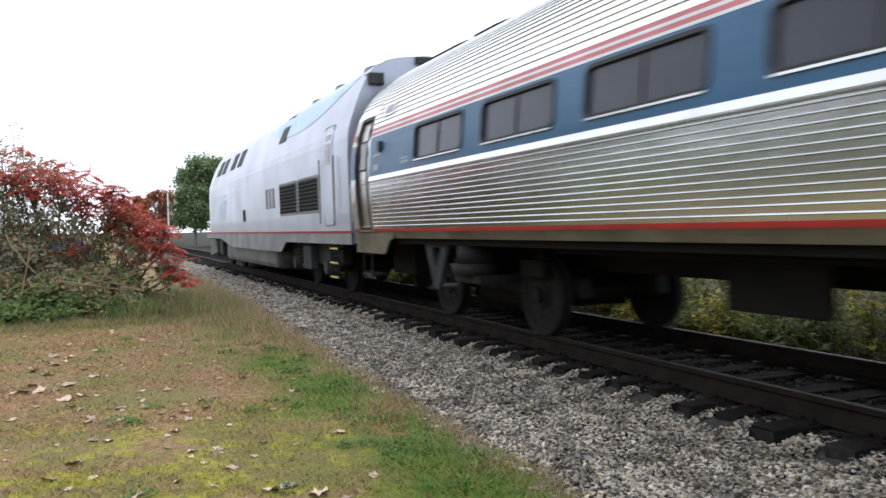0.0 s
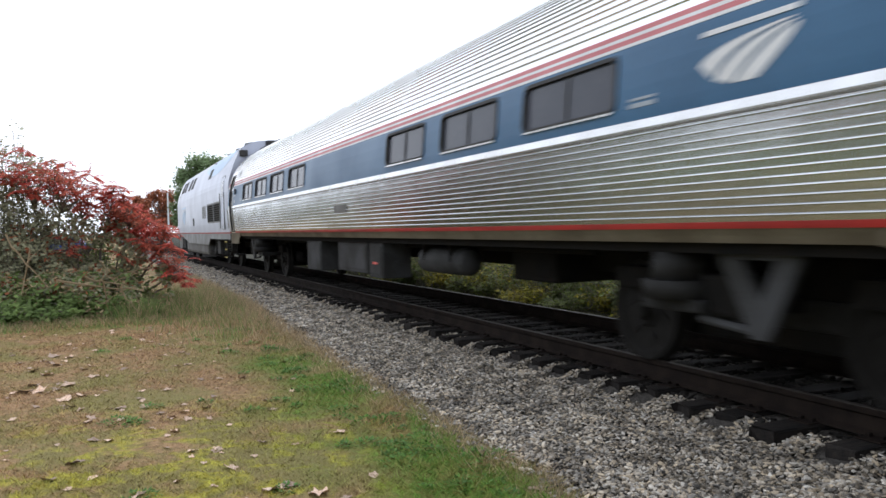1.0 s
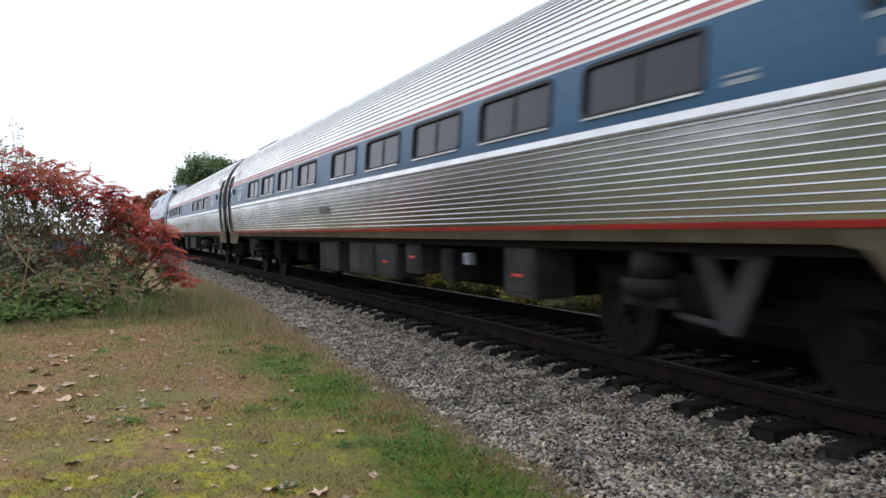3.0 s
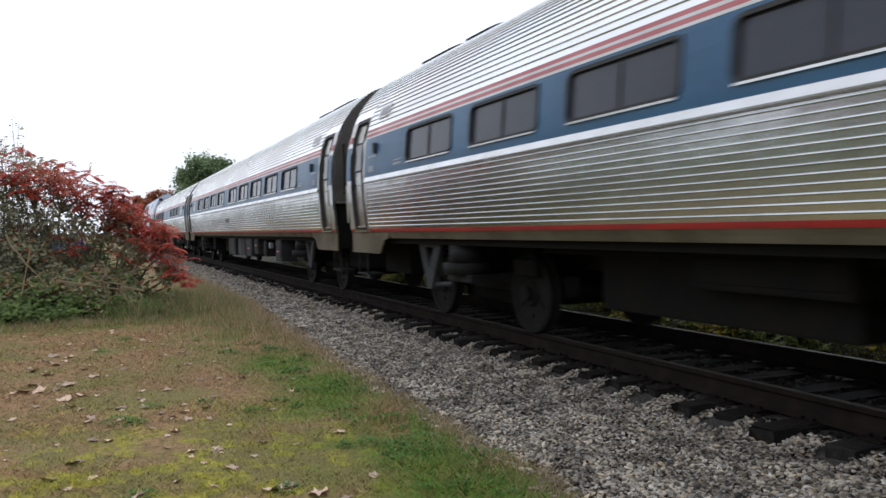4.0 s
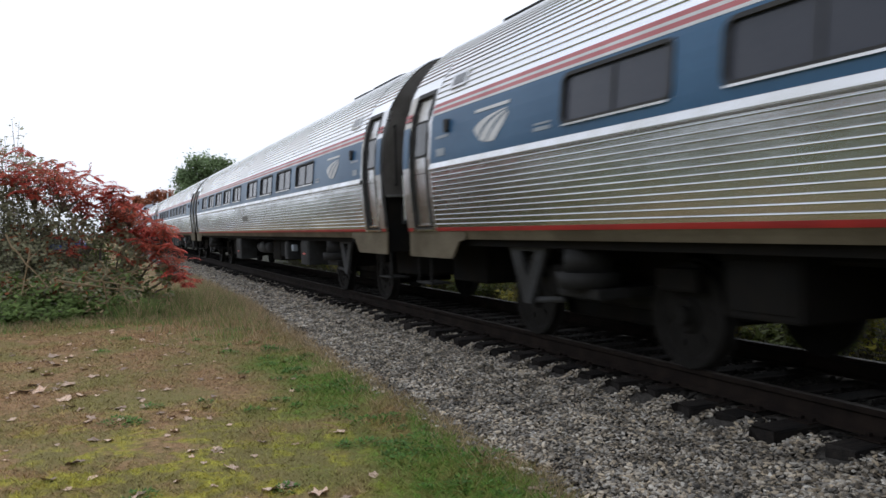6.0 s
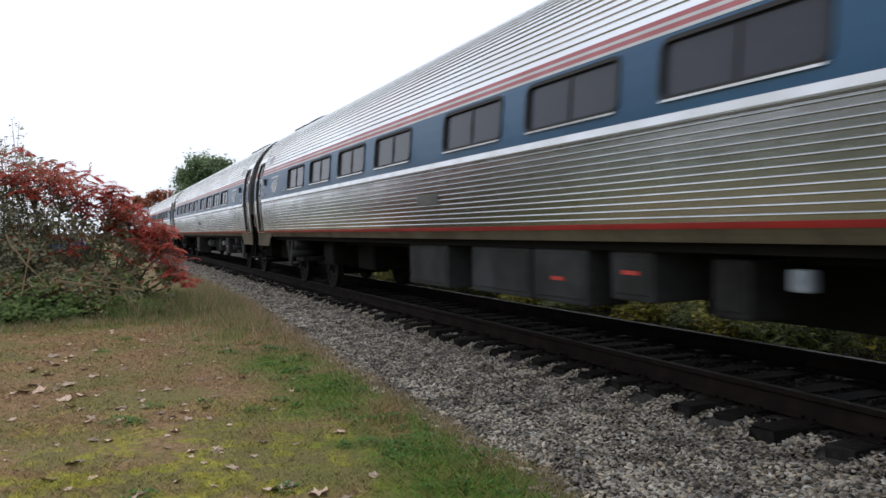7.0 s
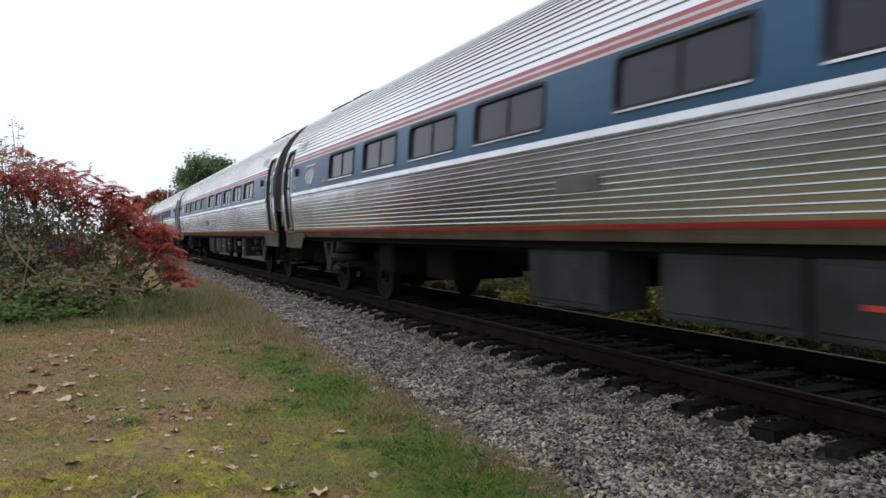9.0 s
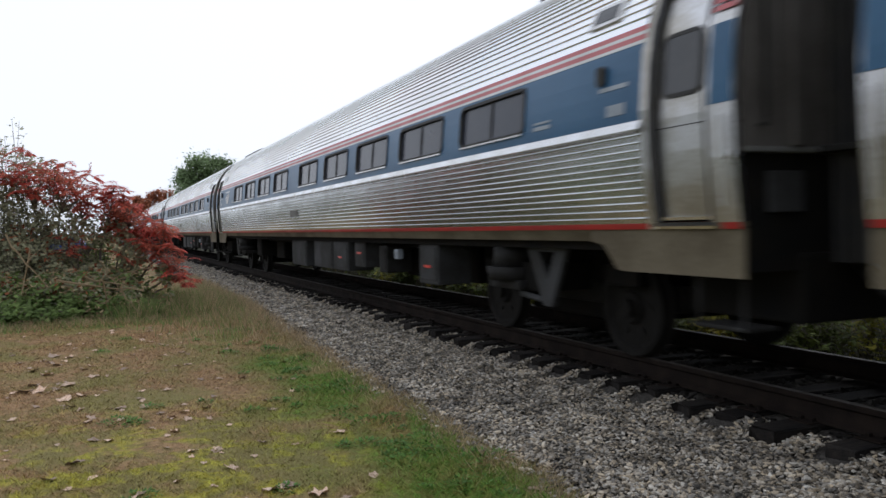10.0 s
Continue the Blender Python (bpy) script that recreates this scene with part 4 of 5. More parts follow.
def add_cafe_underfloor(car):
    under_box(car, 1.80, 2.95, 0.5, 1.36, 0.43, 1.02)
    under_box(car, -1.15, 0.62, 0.5, 1.34, 0.50, 1.02)
    under_box(car, -1.98, -1.30, 0.5, 1.36, 0.46, 1.02, mark=True)
    under_tank(car, -4.70, -3.20, 1.10, 0.80, 0.18)
    under_box(car, -6.2, -5.2, -0.3, 0.8, 0.60, 1.02, UNDER, "dark equipment case")
    under_box(car, 3.8, 4.8, -0.5, 0.8, 0.55, 1.02, UNDER, "dark equipment case")
    add_pipes(car)


def make_cars():
    cafe = empty("passenger_car", "stainless steel cafe car with few windows and a blank blue band", "train car", "cars of the train")
    add_body(cafe, CAFE, None)
    for side in (1, -1):
        add_logo(cafe, -9.85, side, side, 0.9)
    coach = empty("passenger_car", "fluted stainless steel coach with a blue window band", "train car", "cars of the train")
    add_body(coach, COACH, 9.90)
    add_cafe_underfloor(cafe)
    add_underfloor(coach)
    for c in (cafe, coach):
        for e in (1, -1):
            add_truck(c, e)
    cars = [(cafe, 0, 1)]
    for k, sense in ((1, 1), (2, -1), (3, 1), (4, 1), (5, 1)):
        c = coach if k == 1 else copy_thing(coach, pose(0, 0, 0))
        cars.append((c, k, sense))
    return cars


CARS = make_cars()
# ---------------------------------------------------------------- the locomotive
LS = Shell([(1.46, 0.78), (1.475, 1.16), (1.49, 1.30), (1.50, 2.00), (1.50, 2.72), (1.44, 3.05), (1.24, 3.58), (1.02, 3.96), (0.62, 4.16), (0.0, 4.23)])


def make_locomotive():
    loco = empty("locomotive", "silver diesel locomotive with a pale blue upper band", "locomotive")
    R, F = -10.6, 7.6
    for side in (1, -1):
        bm = bmesh.new()
        sweep(bm, LS.line(1.20, 2.80, 6), R, F, side)
        part("side_wall", bm, LOCO, loco, "smooth silver side wall")
        bm = bmesh.new()
        sweep(bm, [LS.at(s) for s in np.linspace(LS.s_of(2.80), LS.s[-1], 16)], R, F, side)
        part("roof_side", bm, LOCO, loco, "sloped silver upper side and roof")
        bm = bmesh.new()
        slab(bm, LS, R, F + 1.6, 1.175, 1.215, -0.01, 0.008, side, 2)
        part("red_stripe", bm, RED, loco, "thin red sill stripe")
        bm = bmesh.new()
        pts = [(R, 1.175), (R, 0.98), (-5.4, 0.98), (-4.8, 0.74), (2.6, 0.74), (5.4, 1.0), (F + 1.6, 1.0), (F + 1.6, 1.175)]
        plate(bm, pts, side * 1.44, side * 1.478)
        part("skirt", bm, LOCO_LOW, loco, "grey lower skirt panel")
        # pale blue swoosh along the slope
        bm = bmesh.new()
        n = 14
        lo, hi = [], []
        for i in range(n + 1):
            f = i / n
            u = -2.6 - 7.4 * f
            z0 = 3.72 - 0.42 * math.sin(math.pi * min(1, f * 0.9)) + 0.30 * f ** 3
            lo.append((u, z0))
            hi.append((u, 3.78 + 0.36 * min(1.0, f * 2.0)))
        rows = [[bm.verts.new(p) for p in on_shell(LS, [(a[0], a[1] + (b[1] - a[1]) * k / 6) for a, b in zip(lo, hi)], 0.008, side)] for k in range(7)]
        for va, vb in zip(rows, rows[1:]):
            for i in range(n):
                bm.faces.new((va[i], va[i + 1], vb[i + 1], vb[i]))
        part("blue_swoosh", bm, LOCO_BLUE, loco, "pale blue curved band")
        for u0, u1, z0, z1, nm in ((-5.1, -4.35, 3.30, 3.92, "roof_window"),):
            bm = bmesh.new()
            slab(bm, LS, u0, u1, z0, z1, 0.002, 0.012, side, 3)
            part(nm, bm, RUBBER, loco, "narrow dark upper opening")
        for u0, u1 in ((-6.75, -5.05), (-8.62, -6.95)):
            bm = bmesh.new()
            slab(bm, LS, u0, u1, 1.60, 2.27, -0.02, 0.006, side, 2)
            g = part("grille", bm, RUBBER, loco, "dark louvred radiator grille")
            for k in range(8):
                bm = bmesh.new()
                z = 1.64 + k * 0.077
                slab(bm, LS, u0 + 0.04, u1 - 0.04, z, z + 0.03, 0.006, 0.03, side, 2)
                part("louvre", bm, UNDER, g)
            bm = bmesh.new()
            ring_frame(bm, LS, u0 + 0.02, u1 - 0.02, 1.62, 2.25, 0.05, 0.02, 0.0, 0.022, side)
            part("grille_frame", bm, LOCO_LOW, g)
        bm = bmesh.new()
        slab(bm, LS, -9.62, -9.05, 1.32, 3.12, 0.002, 0.014, side, 7)
        d = part("engine_door", bm, LOCO, loco, "narrow silver engine-room door")
        bm = bmesh.new()
        ring_frame(bm, LS, -9.62, -9.05, 1.33, 3.11, 0.02, 0.03, 0.004, 0.02, side)
        part("door_frame", bm, LOCO_LOW, d)
        bm = bmesh.new()
        slab(bm, LS, -9.5, -9.17, 2.42, 2.95, 0.014, 0.02, side, 3)
        part("door_window", bm, GLASS_D, d, "narrow dark door window")
        for u in (-8.85, -9.85):
            bm = bmesh.new()
            cyl(bm, (u, side * 1.55, 1.35), (u, side * 1.55, 2.55), 0.016, seg=8)
            part("grab_rail", bm, LOCO_LOW, loco, "vertical grab rail")
        for u0 in (5.6, 4.4, 2.4, 1.0):
            bm = bmesh.new()
            ring_frame(bm, LS, u0, u0 + 0.85, 3.24, 3.70, 0.03, 0.04, 0.0, 0.012, side)
            w = part("side_window", bm, RUBBER, loco, "dark upper side window")
            bm = bmesh.new()
            slab(bm, LS, u0, u0 + 0.85, 3.24, 3.70, -0.01, 0.006, side, 5)
            part("pane", bm, RUBBER, w)
        for u0, u1 in ((6.75, 7.5),):
            bm = bmesh.new()
            slab(bm, LS, u0, u1, 2.95, 3.5, 0.002, 0.01, side, 4)
            part("cab_window", bm, GLASS_D, loco, "dark blue-tinted cab window")
        add_logo(loco, 4.4, side, side, 1.9, LS, LOCO_BLUE, 1.62, "emblem")
        # unreadable lettering as bars
        for k in range(3):
            bm = bmesh.new()
            slab(bm, LS, -3.55 - 0.42 * k, -3.25 - 0.42 * k, 1.78, 2.26, 0.002, 0.006, side, 3)
            part("lettering_bar", bm, LOCO_LOW, loco, "faded grey lettering bar")
        bm = bmesh.new()
        slab(bm, LS, -0.05, 0.20, 1.52, 1.85, 0.002, 0.03, side, 2)
        part("fuel_gauge", bm, RUBBER, loco, "small dark gauge box")
        # corner ladder at the rear
        bm = bmesh.new()
        for u in (-9.62, -9.12):
            cyl(bm, (u, side * 1.43, 0.34), (u, side * 1.43, 1.18), 0.02, seg=8)
        for z in (0.36, 0.62, 0.88):
            box(bm, -9.62, -9.12, *sorted((side * 1.30, side * 1.44)), z, z + 0.03)
        lad = part("ladder", bm, TRUCKG, loco, "metal crew ladder")
        for z in (0.36, 0.62, 0.88):
            bm = bmesh.new()
            box(bm, -9.62, -9.12, *sorted((side * 1.442, side * 1.455)), z, z + 0.03)
            part("step_edge", bm, YELLOW, lad, "yellow step edge")
    # nose and cab loft
    bm = bmesh.new()
    stations = [(F, 1.0, 1.0), (F + 0.5, 0.985, 0.99), (F + 1.0, 0.88, 0.95), (F + 1.6, 0.69, 0.90), (F + 2.3, 0.60, 0.82), (F + 2.75, 0.50, 0.70)]
    loops = []
    for u, sz, sy in stations:
        half = [LS.at(s) for s in np.linspace(LS.s_of(1.0), LS.s[-1], 16)]
        pts = [(y * sy, 1.0 + (z - 1.0) * sz) for y, z in half]
        loops.append([bm.verts.new((u, y, z)) for y, z in pts + [(-y, z) for y, z in pts[-2::-1]]])
    for a, b in zip(loops, loops[1:]):
        for i in range(len(a) - 1):
            bm.faces.new((a[i], a[i + 1], b[i + 1], b[i]))
    bm.faces.new(loops[-1])
    part("nose", bm, LOCO, loco, "sloped silver nose", True)
    bm = bmesh.new()
    plate(bm, [(8.6, 1.0), (8.6, 0.45), (10.2, 0.28), (10.5, 0.30), (10.35, 1.05)], -1.2, 1.2)
    part("pilot", bm, TANK, loco, "dark grimy pilot below the nose")
    # rear wall and roof gear
    bm = bmesh.new()
    half = [LS.at(s, -0.005) for s in np.linspace(LS.s_of(1.0), LS.s[-1], 20)]
    bm.faces.new([bm.verts.new((R, y, z)) for y, z in half + [(-y, z) for y, z in half[-2::-1]]])
    part("rear_wall", bm, LOCO, loco, "flat silver rear wall")
    bm = bmesh.new()
    box(bm, R - 0.03, R - 0.004, 0.93, 1.22, 2.4, 3.2, 0.01)
    part("rear_window", bm, GLASS_D, loco, "dark rear window")
    for y in (0.98, -0.98):
        bm = bmesh.new()
        box(bm, R - 0.10, R + 0.20, y - 0.13, y + 0.13, 3.68, 3.88, 0.02)
        part("marker_light", bm, RUBBER, loco, "dark square marker light")
    bm = bmesh.new()
    box(bm, R - 0.08, R + 0.25, -0.25, 0.25, 4.06, 4.20, 0.02)
    part("rear_lamp", bm, RUBBER, loco, "dark rear roof lamp")
    for u in (-9.2, -7.2, -5.2):
        bm = bmesh.new()
        cyl(bm, (u, 0, 4.16), (u, 0, 4.25), 0.72, 0.70, 24)
        part("roof_fan", bm, LOCO_LOW, loco, "round roof fan cowl")
    bm = bmesh.new()
    box(bm, -3.4, -1.2, -0.55, 0.55, 4.14, 4.27, 0.04)
    part("exhaust_hatch", bm, BOXGREY, loco, "grey exhaust hatch")
    bm = bmesh.new()
    box(bm, R + 0.02, 9.2, -1.43, 1.43, 0.98, 1.10)
    part("underframe", bm, UNDER, loco, "dark underframe")
    bm = bmesh.new()
    box(bm, -3.9, 4.6, -1.38, 1.38, 0.30, 0.98, 0.12)
    part("fuel_tank", bm, TANK, loco, "large grimy fuel tank")
    bm = bmesh.new()
    cyl(bm, (-4.6, 1.1, 0.62), (-3.0, 1.1, 0.62), 0.22, seg=18)
    part("air_tank", bm, BOXGREY, loco, "grey air reservoir", True)
    bm = bmesh.new()
    box(bm, R - 0.42, R + 0.4, -0.2, 0.2, 0.70, 1.0, 0.03)
    part("coupler", bm, UNDER, loco, "grimy coupler")
    for c in (6.1, -6.9):
        truck = new("truck")
        truck.parent = loco
        truck.location = (c, 0, 0)
        for side in (1, -1):
            bm = bmesh.new()
            plate(bm, [(-2.2, 0.95), (-2.2, 0.62), (-1.75, 0.42), (-1.0, 0.42), (-0.7, 0.55), (0.7, 0.55), (1.0, 0.42), (1.75, 0.42), (2.2, 0.62), (2.2, 0.95)], side * 1.02, side * 1.20)
            part("side_frame", bm, TRUCKG, truck, "cast steel truck frame")
            for dx in (-1.37, 1.37):
                bm = bmesh.new()
                cyl(bm, (dx, side * 1.1, 0.51), (dx, side * 1.32, 0.51), 0.17, 0.14, 16)
                part("axle_box", bm, BOXGREY, truck, "grey axle box")
                bm = bmesh.new()
                for k in range(5):
                    cyl(bm, (dx - 0.42, side * 1.24, 0.52 + 0.08 * k), (dx - 0.42, side * 1.24, 0.57 + 0.08 * k), 0.11, seg=14)
                part("coil_spring", bm, TRUCKG, truck, "coil spring")
            bm = bmesh.new()
            box(bm, -0.35, 0.35, *sorted((side * 1.2, side * 1.36)), 0.42, 0.92, 0.03)
            part("damper_box", bm, BOXGREY, truck, "pale grey brake box")
        for dx in (-1.37, 1.37):
            bm = bmesh.new()
            cyl(bm, (0, -0.9, 0), (0, 0.9, 0), 0.1, seg=14)
            for s in (1, -1):
                turned(bm, (0, s * 0.76, 0), [(0.11, s * 0.07), (0.16, s * 0.035), (0.42, s * 0.03), (0.45, s * 0.062), (0.508, s * 0.05), (0.51, -s * 0.03), (0.535, -s * 0.06), (0.12, -s * 0.07)], 32)
            ws = part("wheelset", bm, WHEEL, truck, "steel wheel pair on its axle")
            ws.location = (dx, 0, 0.51)
    return loco


LOCOMOTIVE = make_locomotive()
CARS.append((LOCOMOTIVE, -23.55 / CAR_PITCH, 1))
# ---------------------------------------------------------------- plants
def leaflet(verts, faces, p, d, w, length, up):
    """A pointed leaf of two triangles, folded a little along its rib."""
    side = d.cross(up)
    if side.length < 1e-4:
        side = d.cross(Vector((1, 0, 0)))
    side.normalize()
    n = len(verts)
    mid = p + d * length * 0.45
    verts += [p, mid + side * w * 0.5 - up * w * 0.12, p + d * length, mid - side * w * 0.5 - up * w * 0.12]
    faces += [(n, n + 1, n + 2), (n, n + 2, n + 3)]


def frond(verts, faces, rng, p, d, length, pairs=9, leaf=0.09):
    """A feathered leaf as sumac bears it: rising from the twig, then arching over."""
    p, d = Vector(p), Vector(d).normalized()
    step_len = length / pairs
    droop = rng.uniform(0.07, 0.17)
    for i in range(pairs):
        p = p + d * step_len
        d = (d + Vector((0, 0, -droop))).normalized()
        side = d.cross(Vector((0, 0, 1)))
        if side.length < 1e-3:
            side = Vector((1, 0, 0))
        side.normalize()
        size = leaf * (0.75 + 0.5 * math.sin(math.pi * (i + 0.6) / pairs)) * rng.uniform(0.8, 1.2)
        for s in (1, -1):
            dd = (side * s + d * 0.55 + Vector((0, 0, -0.30 + rng.uniform(-0.3, 0.25)))).normalized()
            leaflet(verts, faces, p, dd, size * 0.36, size, Vector((0, 0, 1)))
    leaflet(verts, faces, p, d, leaf * 0.34, leaf, Vector((0, 0, 1)))


def limb(bm, pts, r0, r1, seg=6):
    for i in range(len(pts) - 1):
        a, b = i / (len(pts) - 1), (i + 1) / (len(pts) - 1)
        cyl(bm, pts[i], pts[i + 1], r0 + (r1 - r0) * a, r0 + (r1 - r0) * b, seg, False)


def curve_to(rng, a, b, n=5, sway=0.12):
    a, b = Vector(a), Vector(b)
    out = []
    for i in range(n + 1):
        f = i / n
        p = a.lerp(b, f)
        p.z = a.z + (b.z - a.z) * (f ** 0.8)
        if 0 < i < n:
            p += Vector((rng.uniform(-sway, sway), rng.uniform(-sway, sway), rng.uniform(-sway, sway) * 0.5))
        out.append(p)
    return out


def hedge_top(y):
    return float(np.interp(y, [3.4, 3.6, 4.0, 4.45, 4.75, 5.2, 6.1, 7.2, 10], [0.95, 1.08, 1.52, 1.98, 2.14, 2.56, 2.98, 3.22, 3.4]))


def sumac(base, tips, hubs, seed, label, fronds=(5, 8)):
    """Forking grey stems, each twig ending in a tuft of red feathered leaves."""
    rng = random.Random(seed)
    shrub = empty("sumac_shrub", label, "shrub", "shrubs by the track")
    bm = bmesh.new()
    verts, faces = [], []
    base = Vector(base)
    forks = []
    for h in hubs:
        foot = base + Vector((rng.uniform(-0.4, 0.4), rng.uniform(-0.4, 0.4), 0))
        pts = curve_to(rng, foot, h, 5, 0.12)
        limb(bm, pts, 0.030, 0.016)
        forks += pts[3:]
    for tip in tips:
        tip = Vector(tip)
        below = [q for q in forks if q.z < tip.z - 0.05] or forks
        q = min(below, key=lambda k: (k - tip).length)
        pts = curve_to(rng, q, tip, 4, 0.07)
        limb(bm, pts, 0.014, 0.006)
        n = rng.randint(*fronds)
        for k in range(n):
            a = 2 * math.pi * k / n + rng.uniform(-0.5, 0.5)
            start = tip + Vector((0, 0, -0.025 * k))
            frond(verts, faces, rng, start, (math.cos(a), math.sin(a), rng.uniform(0.05, 0.75)), rng.uniform(0.20, 0.36), 9, rng.uniform(0.075, 0.115))
        # the dark red seed head that stands in the tuft
        if rng.random() < 0.3:
            for k in range(14):
                a = rng.uniform(0, 6.28)
                leaflet(verts, faces, tip + Vector((0, 0, 0.012 * k)), Vector((math.cos(a), math.sin(a), 0.8)).normalized(), 0.03, 0.05, Vector((0, 0, 1)))
    part("woody_stem", bm, BARK, shrub, "forking grey-brown stems")
    tagged(soup("crown", verts, faces, RED_LEAF, shrub), "arching crimson feathered leaves", kind="stuff")
    return shrub


def twiggy(base, radius, z_top, seed, leaf_mat, n_twigs, leaf, label, per=26, lean=0.0, name="shrub", face=0.12):
    """A twiggy bush with many small leaves."""
    rng = random.Random(seed)
    shrub = empty(name, label, "shrub", "shrubs by the track")
    bm = bmesh.new()
    verts, faces = [], []
    base = Vector(base)
    for _ in range(n_twigs):
        a, r = rng.uniform(0, 6.28), radius * math.sqrt(rng.random())
        h = (z_top - base.z) * rng.uniform(0.35, 1.0) * (1 - 0.35 * (r / radius) ** 2)
        tip = base + Vector((r * math.cos(a) + lean, r * math.sin(a), h))
        foot = base + Vector((0.3 * r * math.cos(a), 0.3 * r * math.sin(a), 0))
        pts = curve_to(rng, foot, tip, 5, 0.10)
        limb(bm, pts, 0.010, 0.003, 5)
        for k in range(per):
            f = rng.uniform(0.25, 1.0) * 5
            i = min(4, int(f))
            p = pts[i].lerp(pts[i + 1], f - i) + Vector((rng.uniform(-0.14, 0.14), rng.uniform(-0.14, 0.14), rng.uniform(-0.12, 0.12)))
            d = Vector((rng.uniform(-1, 1), rng.uniform(-1, 1), rng.uniform(-0.45, 0.25))).normalized()
            s = leaf * rng.uniform(0.6, 1.4)
            leaflet(verts, faces, p, d, s * 0.5, s, Vector((-face + rng.uniform(-0.25, 0.25), rng.uniform(-0.3, 0.3), 1 - 0.4 * face)).normalized())
    tagged(part("woody_stem", bm, BARK, shrub), "tangle of thin grey stems", kind="stuff")
    tagged(soup("crown", verts, faces, leaf_mat, shrub), "many small leaves", kind="stuff")
    return shrub


def tree(base, height, spread, seed, leaf_mat, label, lumps=46, leaf=0.30, per=150, trunk=0.22):
    """Tapered trunk, limbs, and a crown of leaf clumps with gaps."""
    rng = random.Random(seed)
    t = empty("tree", label, "tree", "trees")
    base = Vector(base)
    bm = bmesh.new()
    top = base + Vector((0, 0, height * 0.75))
    limb(bm, curve_to(rng, base, top, 6, 0.15), trunk, trunk * 0.3, 8)
    verts, faces = [], []
    for _ in range(lumps):
        a, f = rng.uniform(0, 6.28), rng.random()
        z = height * (0.34 + 0.64 * f)
        r = spread * math.sqrt(max(0.05, 1 - ((f - 0.4) / 0.66) ** 2)) * rng.uniform(0.35, 1.0)
        c = base + Vector((r * math.cos(a), r * math.sin(a), z))
        start = base + Vector((0, 0, height * rng.uniform(0.25, 0.6)))
        limb(bm, curve_to(rng, start, c, 4, 0.15), trunk * 0.25, 0.015, 5)
        size = spread * rng.uniform(0.16, 0.34)
        for k in range(per):
            d = Vector((rng.gauss(0, 1), rng.gauss(0, 1), rng.gauss(0, 0.75)))
            p = c + d * size * 0.55
            dd = Vector((rng.uniform(-1, 1), rng.uniform(-1, 1), rng.uniform(-0.8, 0.4))).normalized()
            s = leaf * rng.uniform(0.6, 1.3)
            leaflet(verts, faces, p, dd, s * 0.6, s, Vector((rng.uniform(-0.6, 0.6), rng.uniform(-0.6, 0.6), 1)).normalized())
    part("trunk", bm, BARK, t, "grey-brown trunk and limbs")
    tagged(soup("crown", verts, faces, leaf_mat, t), "uneven crown of small leaves", kind="stuff")
    return t


def make_hedge():
    rng = random.Random(21)

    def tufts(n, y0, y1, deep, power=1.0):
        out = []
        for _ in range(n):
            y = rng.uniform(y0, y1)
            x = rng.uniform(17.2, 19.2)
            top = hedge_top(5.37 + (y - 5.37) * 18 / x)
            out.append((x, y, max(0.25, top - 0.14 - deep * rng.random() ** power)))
        return out

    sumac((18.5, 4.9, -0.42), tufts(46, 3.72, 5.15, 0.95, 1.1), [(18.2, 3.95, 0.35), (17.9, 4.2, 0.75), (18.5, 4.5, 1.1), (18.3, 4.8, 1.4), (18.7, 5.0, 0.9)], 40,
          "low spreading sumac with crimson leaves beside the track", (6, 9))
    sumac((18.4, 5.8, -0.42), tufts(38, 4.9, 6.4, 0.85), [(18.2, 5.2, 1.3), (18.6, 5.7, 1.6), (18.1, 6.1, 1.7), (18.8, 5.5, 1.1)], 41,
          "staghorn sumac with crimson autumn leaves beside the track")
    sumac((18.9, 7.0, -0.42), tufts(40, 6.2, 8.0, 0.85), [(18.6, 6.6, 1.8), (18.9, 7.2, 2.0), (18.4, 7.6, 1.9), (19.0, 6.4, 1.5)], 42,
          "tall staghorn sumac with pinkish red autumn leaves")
    # low suckers towards the rails and the lawn
    tips = [(18.0, 3.72, 0.72), (18.2, 3.85, 0.45), (17.7, 3.95, 0.6), (17.9, 4.15, 0.35), (17.8, 4.4, 0.55), (18.0, 4.65, 0.8), (17.7, 5.0, 0.9), (18.0, 5.75, 1.1), (17.8, 5.95, 0.95), (18.1, 6.15, 1.25), (17.6, 7.05, 0.35), (17.8, 7.25, 0.2)]
    sumac((18.1, 5.2, -0.42), tips, [(18.0, 4.1, 0.1), (17.9, 4.7, 0.3), (18.0, 5.8, 0.6), (17.9, 6.8, 0.0)], 47, "young sumac suckers with rusty red leaves", (4, 6))
    # airy grey-green bushes between and behind the sumac
    for i, (x, y, radius, top, twigs, per) in enumerate([(18.9, 7.1, 1.2, 3.75, 100, 48), (19.2, 8.6, 1.3, 3.3, 70, 40), (18.7, 6.25, 1.0, 2.5, 70, 44), (18.9, 5.45, 0.9, 1.9, 60, 40),
                                                         (18.0, 7.5, 0.8, 1.9, 36, 26), (18.0, 6.5, 0.7, 1.35, 30, 26), (18.0, 5.6, 0.6, 0.85, 26, 24), (18.3, 4.75, 0.6, 0.7, 24, 24)]):
        twiggy((x, y, -0.42), radius, top, 51 + i, GREY_LEAF if i % 4 != 3 else GREEN_LEAF, twigs, 0.095, "grey-green twiggy bush with sparse small leaves", per, face=0.6)
    twiggy((18.5, 6.9, -0.42), 0.75, 3.85, 71, GREY_LEAF, 60, 0.085, "tall grey-green bush with airy twigs", 40, face=0.6)
